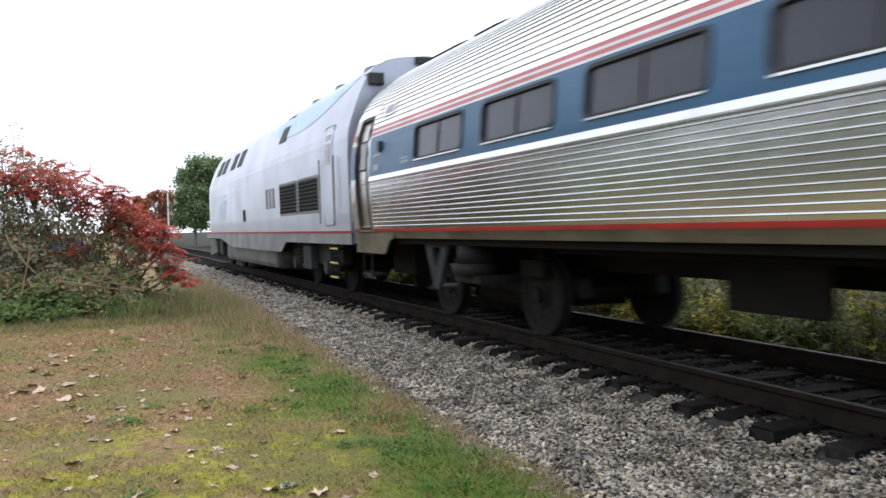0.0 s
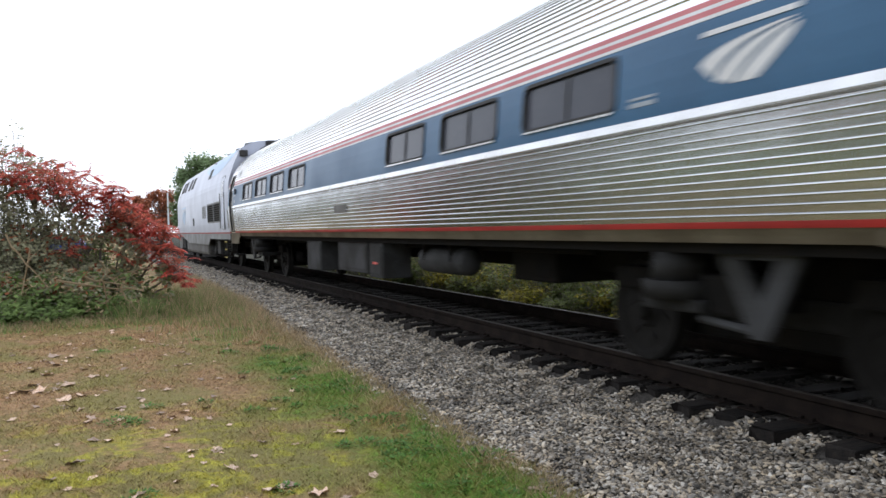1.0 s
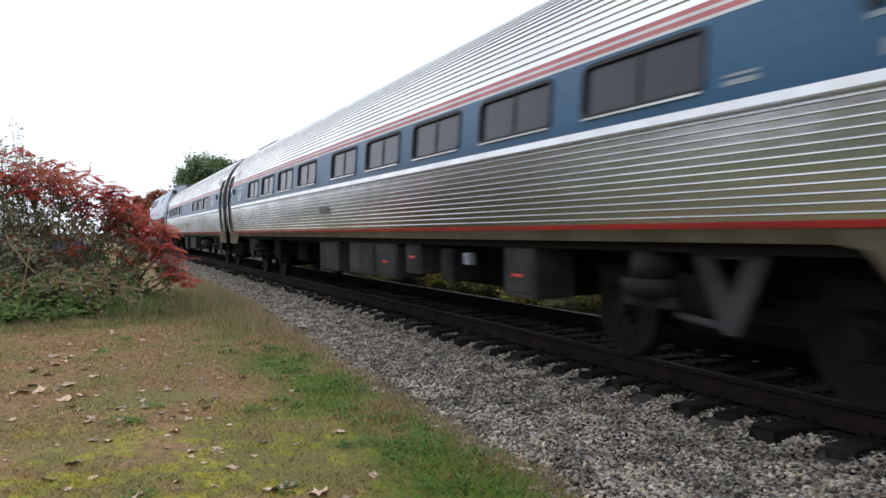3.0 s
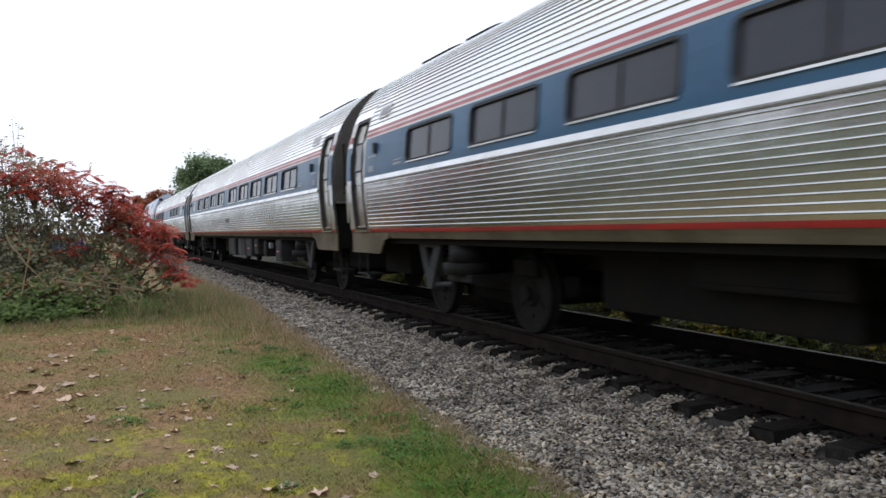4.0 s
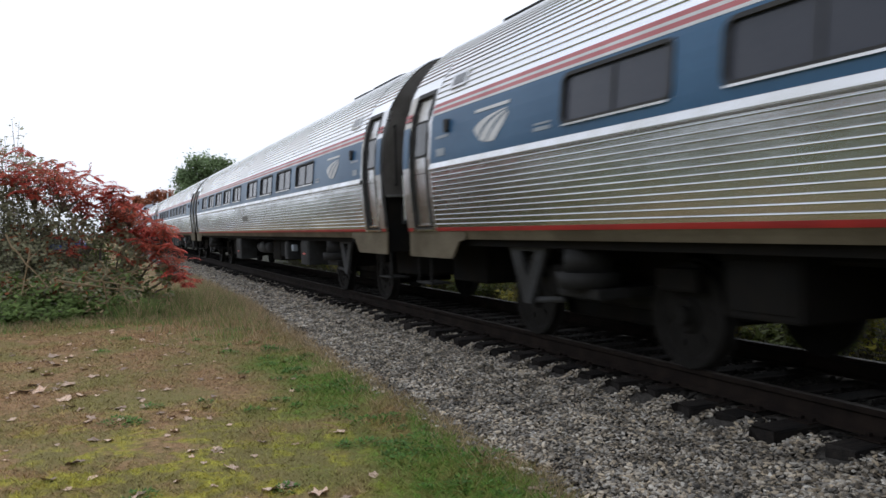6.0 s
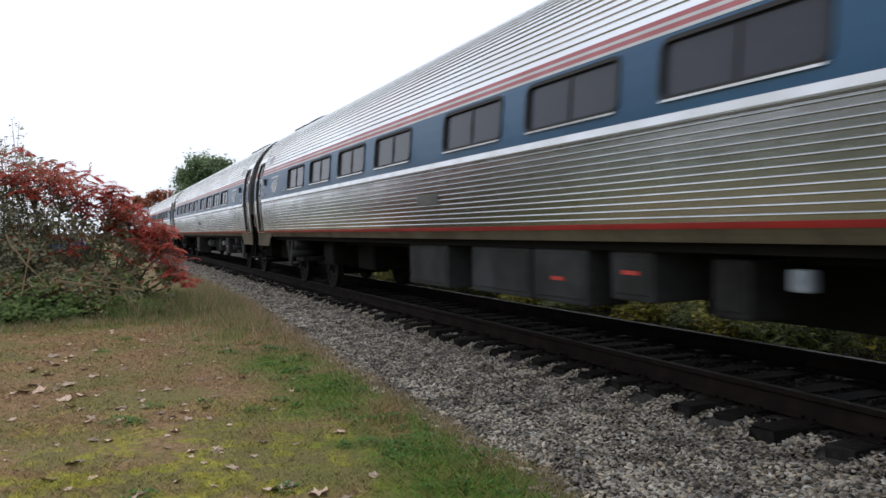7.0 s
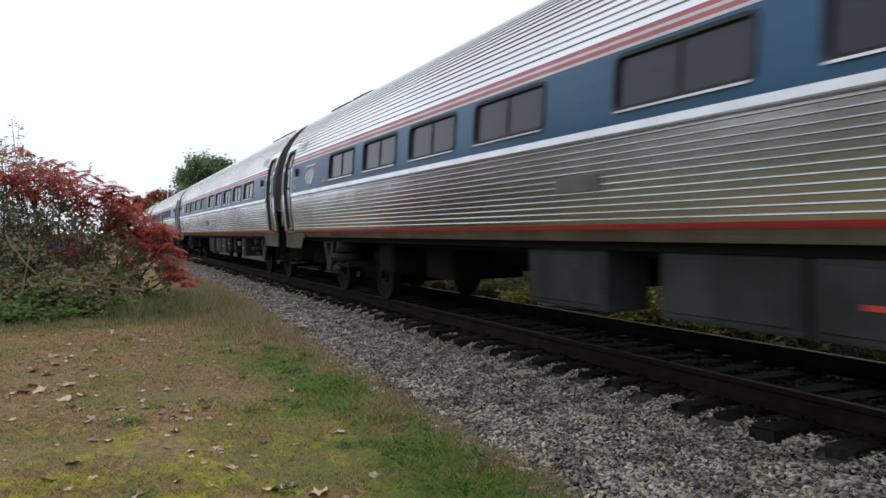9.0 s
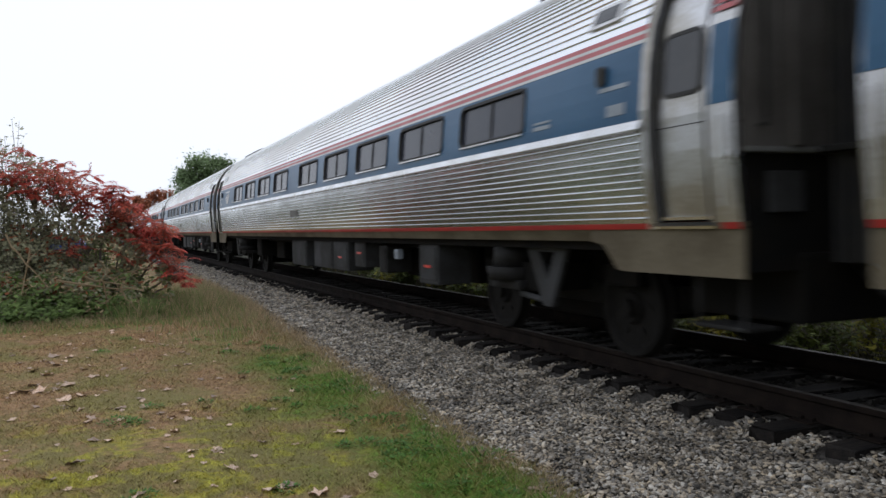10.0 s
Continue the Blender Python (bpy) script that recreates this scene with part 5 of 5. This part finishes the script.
    twiggy((19.3, 6.75, -0.42), 0.45, 3.7, 72, GREY_LEAF, 12, 0.075, "tall thin twigs with a few leaves", 14)
    twiggy((19.4, 7.15, -0.42), 0.30, 4.3, 73, GREY_LEAF, 6, 0.05, "tall bare twigs with a few leaves", 3)
    for i, (x, y, r, zt) in enumerate([(17.6, 7.4, 0.75, 0.50), (17.5, 6.6, 0.7, 0.42), (17.3, 5.9, 0.6, 0.28), (17.4, 5.2, 0.5, 0.12), (17.9, 8.3, 0.8, 0.55), (16.9, 6.95, 0.5, 0.10), (16.9, 6.2, 0.4, 0.0), (17.2, 4.6, 0.4, 0.0)]):
        twiggy((x, y, -0.43), r, zt, 60 + i, GREEN_LEAF, 26, 0.13, "low green leafy weeds under the shrubs", 24, name="weed_clump", face=0.8)
    # mixed leaves on the face of the thicket
    frng = random.Random(88)
    for nm, m, count, size, lab in (("thicket", GREY_LEAF, 6000, 0.105, "grey-green leaves on the face of the thicket"), ("thicket", ORANGE_LEAF, 1000, 0.10, "rusty leaves on the face of the thicket"),
                                    ("thicket", GREEN_LEAF, 3600, 0.11, "green leaves low on the thicket"), ("thicket", STRAW, 2600, 0.09, "pale dry leaves on the thicket")):
        v, f = [], []
        for _ in range(count):
            y = frng.uniform(4.1, 8.8)
            top = hedge_top(y) - 0.35
            low = -0.40
            if m is GREEN_LEAF:
                z = low + (min(top, 0.55) - low) * frng.random() ** 1.4
            elif m is STRAW:
                z = low + 1.0 * frng.random()
            elif m is ORANGE_LEAF:
                z = frng.uniform(0.1, min(1.5, max(0.5, top)))
            else:
                z = frng.uniform(0.0, max(0.4, top + (0.2 if y > 6.2 else -0.5)))
            bump = noise.noise(Vector((y * 1.7, z * 1.7, 4.0)))
            if bump < -0.10 or (abs(y - 5.66) < 0.24 and 0.75 < z < 1.2):
                continue
            x = 17.75 - 0.55 * bump - 0.85 * max(0.0, 0.6 - z) + frng.uniform(-0.15, 0.3) + (0.25 + 0.5 * frng.random()) * max(0, z - 0.8)
            d = Vector((frng.uniform(-1, 0.4), frng.uniform(-1, 1), frng.uniform(-0.8, 0.2))).normalized()
            s = size * frng.uniform(0.6, 1.4)
            leaflet(v, f, Vector((x, y, z)), d, s * 0.5, s, Vector((-0.75, frng.uniform(-0.3, 0.4), 0.65)).normalized())
        tagged(soup(nm, v, f, m), lab, "foliage", kind="stuff")
    # dead branches that lie and lean in front
    for a, b, r0 in [((16.6, 6.15, 0.42), (16.5, 4.62, 0.14), 0.026), ((16.7, 5.65, 0.46), (16.4, 4.75, 0.20), 0.020), ((16.5, 5.35, 0.40), (16.6, 5.2, -0.38), 0.020), ((16.5, 5.05, 0.26), (16.3, 4.7, -0.30), 0.016),
                     ((17.0, 5.4, 0.75), (16.6, 5.0, 0.10), 0.016), ((17.2, 7.0, 1.3), (16.7, 6.3, 0.3), 0.022), ((17.2, 6.6, 1.0), (16.9, 7.0, -0.38), 0.020), ((17.0, 4.9, 0.5), (16.9, 4.15, 0.62), 0.014), ((16.2, 4.9, -0.38), (15.9, 4.3, -0.40), 0.018)]:
        bm = bmesh.new()
        pts = curve_to(rng, a, b, 6, 0.05)
        tube(bm, pts, r0, 6, 0.35)
        branch = tagged(part("dead_branch", bm, STRAW), "pale dead branch leaning in the shrubs", "branch", "dead branches")
        bm = bmesh.new()
        tube(bm, curve_to(rng, pts[3], pts[3] + Vector((0.05, rng.uniform(-0.35, 0.1), rng.uniform(0.1, 0.3))), 3, 0.03), r0 * 0.5, 5, 0.3)
        part("twig", bm, STRAW, branch)


def make_grass():
    rng = np.random.default_rng(8)
    verts, faces = [], []

    def blade(x, y, h, w, lean):
        a, b = rng.uniform(0, 6.28), rng.uniform(0, 6.28)
        z = lie(x, y) - 0.005
        n = len(verts)
        dx, dy = math.cos(a) * w, math.sin(a) * w
        lx, ly = math.cos(b) * lean * h, math.sin(b) * lean * h
        verts.extend([(x - dx, y - dy, z), (x + dx, y + dy, z), (x + lx, y + ly, z + h)])
        faces.append((n, n + 1, n + 2))

    for _ in range(125000):
        x = 3.6 + 15.5 * rng.random() ** 1.6
        y = rng.uniform(shoulder(x) + 0.15, 5.7 + x * 0.115)
        if y < shoulder(x) + 0.4 and rng.random() < 0.5:
            continue
        patch = noise.noise(Vector((x * 1.1, y * 1.1, 3.0)))
        h = rng.uniform(0.012, 0.03) * (1.3 + patch)
        if y < 3.5:
            h *= 1.5
        blade(x, y, h, rng.uniform(0.0018, 0.0036) * (1 + x * 0.07), rng.uniform(0.8, 2.2))
    tagged(soup("grass", verts, faces, BLADE), "short mown grass, brown and green", "grass", kind="stuff")
    verts, faces = [], []
    for _ in range(8500):
        x = 3.8 + 26 * rng.random() ** 1.4
        y = shoulder(x) + 0.22 + abs(rng.normal(0, 0.08 + 0.016 * x))
        blade(x, y, rng.uniform(0.03, 0.09) * (1 + min(1.6, max(0, x - 9) * 0.18)), rng.uniform(0.002, 0.004) * (1 + x * 0.05), rng.uniform(0.4, 1.2))
    for _ in range(5200):
        x = float(np.clip(rng.normal(18, 3.6), 11, 32))
        y = shoulder(x) + 0.35 + abs(rng.normal(0, 0.8))
        blade(x, y, rng.uniform(0.08, 0.30) * min(1.0, (x - 9) / 7), rng.uniform(0.004, 0.008), rng.uniform(0.2, 0.9))
    for _ in range(3500):
        x = rng.uniform(15.8, 17.6)
        blade(x, rng.uniform(4.2, 9), rng.uniform(0.05, 0.2), rng.uniform(0.004, 0.007), rng.uniform(0.2, 0.9))
    for _ in range(3000):
        blade(rng.uniform(16.4, 19.8), 3.15 + 1.9 * rng.random(), rng.uniform(0.15, 0.55), rng.uniform(0.004, 0.008), rng.uniform(0.2, 0.8))
    tagged(soup("dry_grass", list(verts), list(faces), STRAW), "dry straw-coloured grass fringe by the ballast", "grass", kind="stuff")
    verts.clear()
    faces.clear()
    for _ in range(2600):
        x = float(np.clip(rng.normal(18.5, 3.0), 11, 30))
        y = shoulder(x) + 0.45 + abs(rng.normal(0, 0.95))
        blade(x, y, rng.uniform(0.06, 0.30) * min(1.0, (x - 9) / 7), rng.uniform(0.005, 0.011), rng.uniform(0.3, 1.1))
    for _ in range(2500):
        x = rng.uniform(15.4, 17.4)
        blade(x, rng.uniform(4.2, 9), rng.uniform(0.05, 0.16), rng.uniform(0.004, 0.007), rng.uniform(0.2, 0.9))
    for _ in range(3800):
        blade(rng.uniform(16.4, 19.8), 3.25 + 2.0 * rng.random() ** 0.8, rng.uniform(0.12, 0.5), rng.uniform(0.005, 0.011), rng.uniform(0.2, 0.8))
    tagged(soup("verge_grass", verts, faces, GREEN_LEAF), "longer green grass at the foot of the shrubs", "grass", kind="stuff")
    # broad-leaved weeds in the lawn
    spots = [(7.62, 5.28, 0.17), (7.5, 5.15, 0.10), (8.14, 3.25, 0.24), (8.4, 3.05, 0.16), (9.46, 3.24, 0.2), (11.5, 3.18, 0.2), (5.82, 3.1, 0.22), (5.1, 2.9, 0.24), (4.7, 3.15, 0.2), (5.4, 3.4, 0.18), (6.68, 3.3, 0.16), (9.5, 3.28, 0.17), (11.2, 3.2, 0.16), (5.5, 3.16, 0.14), (5.2, 2.9, 0.14), (6.6, 3.1, 0.18), (7.2, 3.35, 0.14), (6.0, 3.5, 0.13), (4.7, 3.3, 0.12), (10.2, 3.1, 0.15), (7.9, 2.95, 0.12)]
    prng = random.Random(31)
    for _ in range(60):
        sx = 4.2 + 12 * prng.random() ** 1.3
        spots.append((sx, 2.85 + abs(prng.gauss(0, 0.55)) + (prng.uniform(0, 2.5) if prng.random() < 0.25 else 0), prng.uniform(0.04, 0.12)))
    v, f = [], []
    for x, y, r in spots:
        for _ in range(int(95 * r / 0.14)):
            a, q = prng.uniform(0, 6.28), r * math.sqrt(prng.random())
            p = Vector((x + q * math.cos(a), y + q * math.sin(a), lie(x, y) + prng.uniform(0.0, 0.05) * (1 - q / r * 0.7)))
            d = Vector((math.cos(a + prng.uniform(-1, 1)), math.sin(a + prng.uniform(-1, 1)), prng.uniform(-0.1, 0.7))).normalized()
            s = prng.uniform(0.022, 0.048)
            leaflet(v, f, p, d, s * 0.55, s, Vector((0, 0, 1)))
    tagged(soup("lawn_weeds", v, f, CLOVER), "low green broad-leaved weeds in the grass", "weeds", kind="stuff")


def make_fallen_leaves():
    rng = random.Random(17)
    meshes = []
    for k in range(5):
        bm = bmesh.new()
        n = 15
        rim = []
        for i in range(n):
            a = 2 * math.pi * i / n
            r = 0.5 * (0.62 + 0.38 * abs(math.cos(2.5 * a + 0.3 * k))) * rng.uniform(0.85, 1.1)
            rim.append((r * math.cos(a), 0.8 * r * math.sin(a), 0.16 * abs(math.sin(a * (1 + k % 2))) * rng.uniform(0.4, 1.4) * r * 2))
        top = [bm.verts.new(p) for p in rim]
        c = bm.verts.new((0, 0, 0.01))
        for i in range(n):
            bm.faces.new((c, top[i], top[(i + 1) % n]))
        cyl(bm, (-0.45, 0, 0.02), (-0.75, 0.05, 0.06), 0.012, 0.008, 5)
        me = bpy.data.meshes.new("fallen_leaf")
        bm.to_mesh(me)
        bm.free()
        me.materials.append(DEAD_LEAF)
        meshes.append(me)
    known = [(12.1, 6.0, 0.20), (11.9, 5.8, 0.16), (10.98, 6.17, 0.18), (11.3, 5.95, 0.22), (10.6, 6.0, 0.18), (9.75, 5.75, 0.20), (9.5, 6.15, 0.22), (9.9, 6.1, 0.16), (9.1, 5.6, 0.16), (8.9, 5.75, 0.20), (10.2, 5.5, 0.16), (6.4, 5.6, 0.16), (4.75, 5.25, 0.2), (4.95, 4.15, 0.18), (9.48, 6.02, 0.20), (8.22, 5.25, 0.14), (9.02, 4.78, 0.12), (9.36, 3.92, 0.12), (5.15, 4.42, 0.16), (8.15, 6.16, 0.12), (5.77, 4.58, 0.14), (4.38, 2.93, 0.10),
             (6.03, 5.75, 0.14), (9.9, 5.75, 0.14), (9.55, 5.85, 0.12), (10.8, 5.6, 0.12), (5.2, 4.3, 0.12), (7.9, 5.5, 0.12), (8.3, 5.6, 0.12)]
    spots = known[:]
    while len(spots) < 190:
        x = 4.6 + 10.5 * rng.random() ** 0.9
        y = rng.uniform(3.3, 5.4 + x * 0.13)
        if y < 4.2 and rng.random() < 0.65:
            continue
        spots.append((x, y, rng.uniform(0.05, 0.12)))
    for x, y, s in spots:
        ob = new("fallen_leaf", meshes[rng.randrange(5)])
        ob.matrix_basis = Matrix.LocRotScale((x, y, lie(x, y) + 0.008), Euler((rng.uniform(-0.25, 0.25), rng.uniform(-0.25, 0.25), rng.uniform(0, 6.28))), (s, s, s))
        tagged(ob, "curled brown fallen leaf on the grass", "leaf", "fallen leaves")


def make_far_side():
    """Weedy bank beyond the rails, seen under the cars."""
    rng = np.random.default_rng(4)
    verts, faces = [], []
    for _ in range(11000):
        x, y = 4 + 40 * rng.random() ** 1.3, rng.uniform(-8.5, -2.9)
        h = rng.uniform(0.06, 0.26) * (0.5 + 0.5 * min(1, (-y - 2.6)))
        a, b = rng.uniform(0, 6.28), rng.uniform(0, 6.28)
        z, n, w = lie(x, y) - 0.01, len(verts), rng.uniform(0.004, 0.01)
        verts.extend([(x - math.cos(a) * w, y - math.sin(a) * w, z), (x + math.cos(a) * w, y + math.sin(a) * w, z), (x + math.cos(b) * h * 0.5, y + math.sin(b) * h * 0.5, z + h)])
        faces.append((n, n + 1, n + 2))
    tagged(soup("tall_grass", verts, faces, FAR_GRASS), "tall grass on the far side of the track, coloured dark as in shade", "grass", kind="stuff")
    prng = random.Random(77)
    i = 0
    for x in np.arange(4.5, 48, 1.15):
        y = prng.uniform(-6.0, -4.1)
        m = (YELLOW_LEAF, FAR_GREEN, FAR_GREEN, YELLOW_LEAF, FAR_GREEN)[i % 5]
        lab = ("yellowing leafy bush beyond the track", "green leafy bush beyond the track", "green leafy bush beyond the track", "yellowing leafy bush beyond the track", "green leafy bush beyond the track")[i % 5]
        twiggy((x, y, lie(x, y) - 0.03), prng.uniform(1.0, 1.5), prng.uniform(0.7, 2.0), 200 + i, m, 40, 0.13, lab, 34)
        i += 1
    for k in range(30):
        x = 3.8 + 24 * (k / 30) ** 1.2
        y = prng.uniform(-4.6, -3.3)
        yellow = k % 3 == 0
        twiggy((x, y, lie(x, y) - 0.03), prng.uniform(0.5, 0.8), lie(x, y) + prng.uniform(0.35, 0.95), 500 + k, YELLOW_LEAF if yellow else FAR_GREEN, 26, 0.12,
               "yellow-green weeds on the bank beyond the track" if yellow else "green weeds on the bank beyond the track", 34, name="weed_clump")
    # tree row added out of view behind the train, to keep sky light from under it
    for k, x in enumerate(np.arange(4, 62, 4.2)):
        tree((x + prng.uniform(-1, 1), prng.uniform(-11, -8.5), -0.75), prng.uniform(4.2, 5.6), 2.3, 300 + k, FAR_GREEN if k % 3 else YELLOW_LEAF, "tree added behind the train to block low sky light", 26, 0.22, 80, 0.10)


def make_trees():
    tree((110, -8.4, -0.6), 11.5, 4.5, 91, TREE_LEAF, "green broad-leaved tree beyond the track", 90, 0.42, 220)
    tree((107, -5.9, -0.6), 7.4, 2.9, 92, TREE_LEAF, "lower green tree beyond the track", 60, 0.40, 200)
    tree((118, -13.5, -0.6), 9.0, 4.0, 95, TREE_LEAF, "green broad-leaved tree beyond the track", 60, 0.42, 160)
    tree((150, -4.2, -0.6), 9.5, 3.6, 93, ORANGE_LEAF, "distant tree with rust-red autumn leaves", 50, 0.5, 140)
    tree((155, -0.2, -0.6), 8.4, 3.0, 94, ORANGE_LEAF, "distant tree with rust-red autumn leaves", 44, 0.5, 140)
    bm = bmesh.new()
    cyl(bm, (128, -4.2, -0.6), (128, -4.2, 7.2), 0.16, 0.12, 10)
    tagged(part("pole", bm, PALE), "pale slender pole far along the line", "pole")
    # unseen trees behind the viewer, added to cut low sky light and darken reflections
    prng = random.Random(5)
    for k in range(8):
        tree((-34 + 6 * k, prng.uniform(25, 31), -0.42), prng.uniform(6, 8), 3.2, 400 + k, TREE_LEAF if k % 3 else ORANGE_LEAF,
             "unseen tree added behind the viewer to block low sky light", 34, 0.42, 100)
    # more unseen trees, added so the steel sides mirror dark and bright patches
    for k in range(9):
        tree((17 + 6.5 * k + prng.uniform(-2, 2), prng.uniform(21, 30), -0.42), prng.uniform(5, 10), 3.0, 450 + k, (TREE_LEAF, ORANGE_LEAF, TREE_LEAF, YELLOW_LEAF)[k % 4],
             "unseen tree added across the lawn for reflections in the car sides", 30, 0.45, 90)
    for k in range(3):
        tree((-30 + prng.uniform(-2, 2), 6 + 4.5 * k, -0.42), prng.uniform(7, 9), 3.0, 430 + k, TREE_LEAF, "unseen tree added behind the viewer to block low sky light", 34, 0.42, 100)


def parked_car(x, y, rz, paint, label):
    car = empty("parked_car", label, "car", "parked cars")
    z0 = lie(x, y)
    bm = bmesh.new()
    plate(bm, [(-2.1, 0.35), (2.1, 0.35), (2.15, 0.62), (1.95, 0.82), (0.95, 0.92), (-1.7, 0.95), (-2.1, 0.85)], -0.86, 0.86)
    bmesh.ops.bevel(bm, geom=bm.edges[:], offset=0.06, segments=2, affect="EDGES")
    part("body", bm, paint, car)
    bm = bmesh.new()
    plate(bm, [(0.95, 0.93), (0.25, 1.42), (-1.15, 1.44), (-1.75, 0.95)], -0.70, 0.70)
    bmesh.ops.bevel(bm, geom=bm.edges[:], offset=0.05, segments=2, affect="EDGES")
    part("cabin", bm, paint, car)
    for s in (1, -1):
        bm = bmesh.new()
        plate(bm, [(0.72, 0.97), (0.18, 1.34), (-1.08, 1.36), (-1.5, 0.99)], s * 0.69, s * 0.712)
        part("side_window", bm, GLASS_D, car, "dark side window")
        for u in (1.3, -1.3):
            bm = bmesh.new()
            turned(bm, (u, s * 0.78, 0.32), [(0.10, s * 0.10), (0.2, s * 0.10), (0.22, s * 0.12), (0.31, s * 0.11), (0.32, 0), (0.31, -s * 0.1), (0.1, -s * 0.1)], 20)
            part("wheel", bm, RUBBER, car, "black tyre on a wheel")
    for u, m, nm in ((2.12, PALE, "headlight"), (-2.08, REDLAMP, "tail_light")):
        for s in (0.6, -0.6):
            bm = bmesh.new()
            box(bm, u - 0.05, u + 0.04, s - 0.16, s + 0.16, 0.62, 0.76, 0.02)
            part(nm, bm, m, car, "small lamp")
    car.matrix_basis = pose(x, y, z0, 0, 0, rz)


CAR_BLUE = mat("blue_car_paint", (0.05, 0.11, 0.36), 0.25, 0.2, (0.04, 0.09, 0.30), 1, 20, 0.0, 0.001)
CAR_WHITE = mat("white_car_paint", (0.78, 0.79, 0.80), 0.25, 0.0, (0.7, 0.7, 0.7), 1, 20, 0.0, 0.001)


def off_tie(x):
    return float(np.min(np.abs(TIE_X - x))) > 0.135


def in_crib(x, y):
    """True off the ties, where the pale stones may lie."""
    if y < 0.98 + 0.12 * noise.noise(Vector((x * 2.3, 0, 5))):
        return False
    return y > 1.25 or off_tie(x)


def in_shaded_crib(x, y):
    """True between the ties under and beside the rails, clear of the rails."""
    return not 0.66 < abs(y) < 0.86 and (abs(y) > 1.25 or off_tie(x))


near_stones = scatter_stones("ballast", 60000, 2.2, 15, 0.9, 2.98, 0.0152, 1.35, 3, in_crib)
tagged(near_stones, "pale grey crushed stone ballast beside the track", "ballast", kind="stuff")
far_stones = scatter_stones("ballast", 40000, 13, 62, 0.9, 2.75, 0.027, 1.5, 4, in_crib)
tagged(far_stones, "pale grey crushed stone ballast farther along the track", "ballast", kind="stuff")
# stones under the train, their shade painted in by the darker material
between = scatter_stones("ballast", 24000, 2, 40, -2.6, 1.10, 0.028, 1.4, 6, in_shaded_crib, STONE_SHADED)
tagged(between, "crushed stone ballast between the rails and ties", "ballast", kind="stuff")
make_hedge()
make_grass()
make_fallen_leaves()
make_far_side()
make_trees()
parked_car(72, 8.2, 75, CAR_BLUE, "small blue car parked behind the shrubs")
parked_car(70, 11.5, 80, CAR_WHITE, "white car parked behind the shrubs")
# ---------------------------------------------------------------- movement
def travelled(t):
    """How far the first car's centre has come along the line, slowing gently."""
    return 0.14400 + 13.6517953 * t ** 1 + 0.1125079 * t ** 2 - 0.1109312 * t ** 3 + 0.0136368 * t ** 4 - 0.0005271 * t ** 5


def motions():
    times = [i * 0.2 for i in range(51)]
    ticks = [i / FPS for i in range(10 * FPS + 1)]
    for thing, k, sense in CARS:
        rz = 0 if sense > 0 else 180
        walk(thing, [(t, pose(travelled(t) - k * CAR_PITCH, 0, 0, 0, 0, rz)) for t in times])
        for ws in [o for o in thing.children_recursive if o.name.startswith("wheelset")]:
            home = ws.location.copy()
            walk(ws, [(t, pose(*home, 0, math.degrees(sense * travelled(t) / home.z), 0)) for t in ticks])


motions()
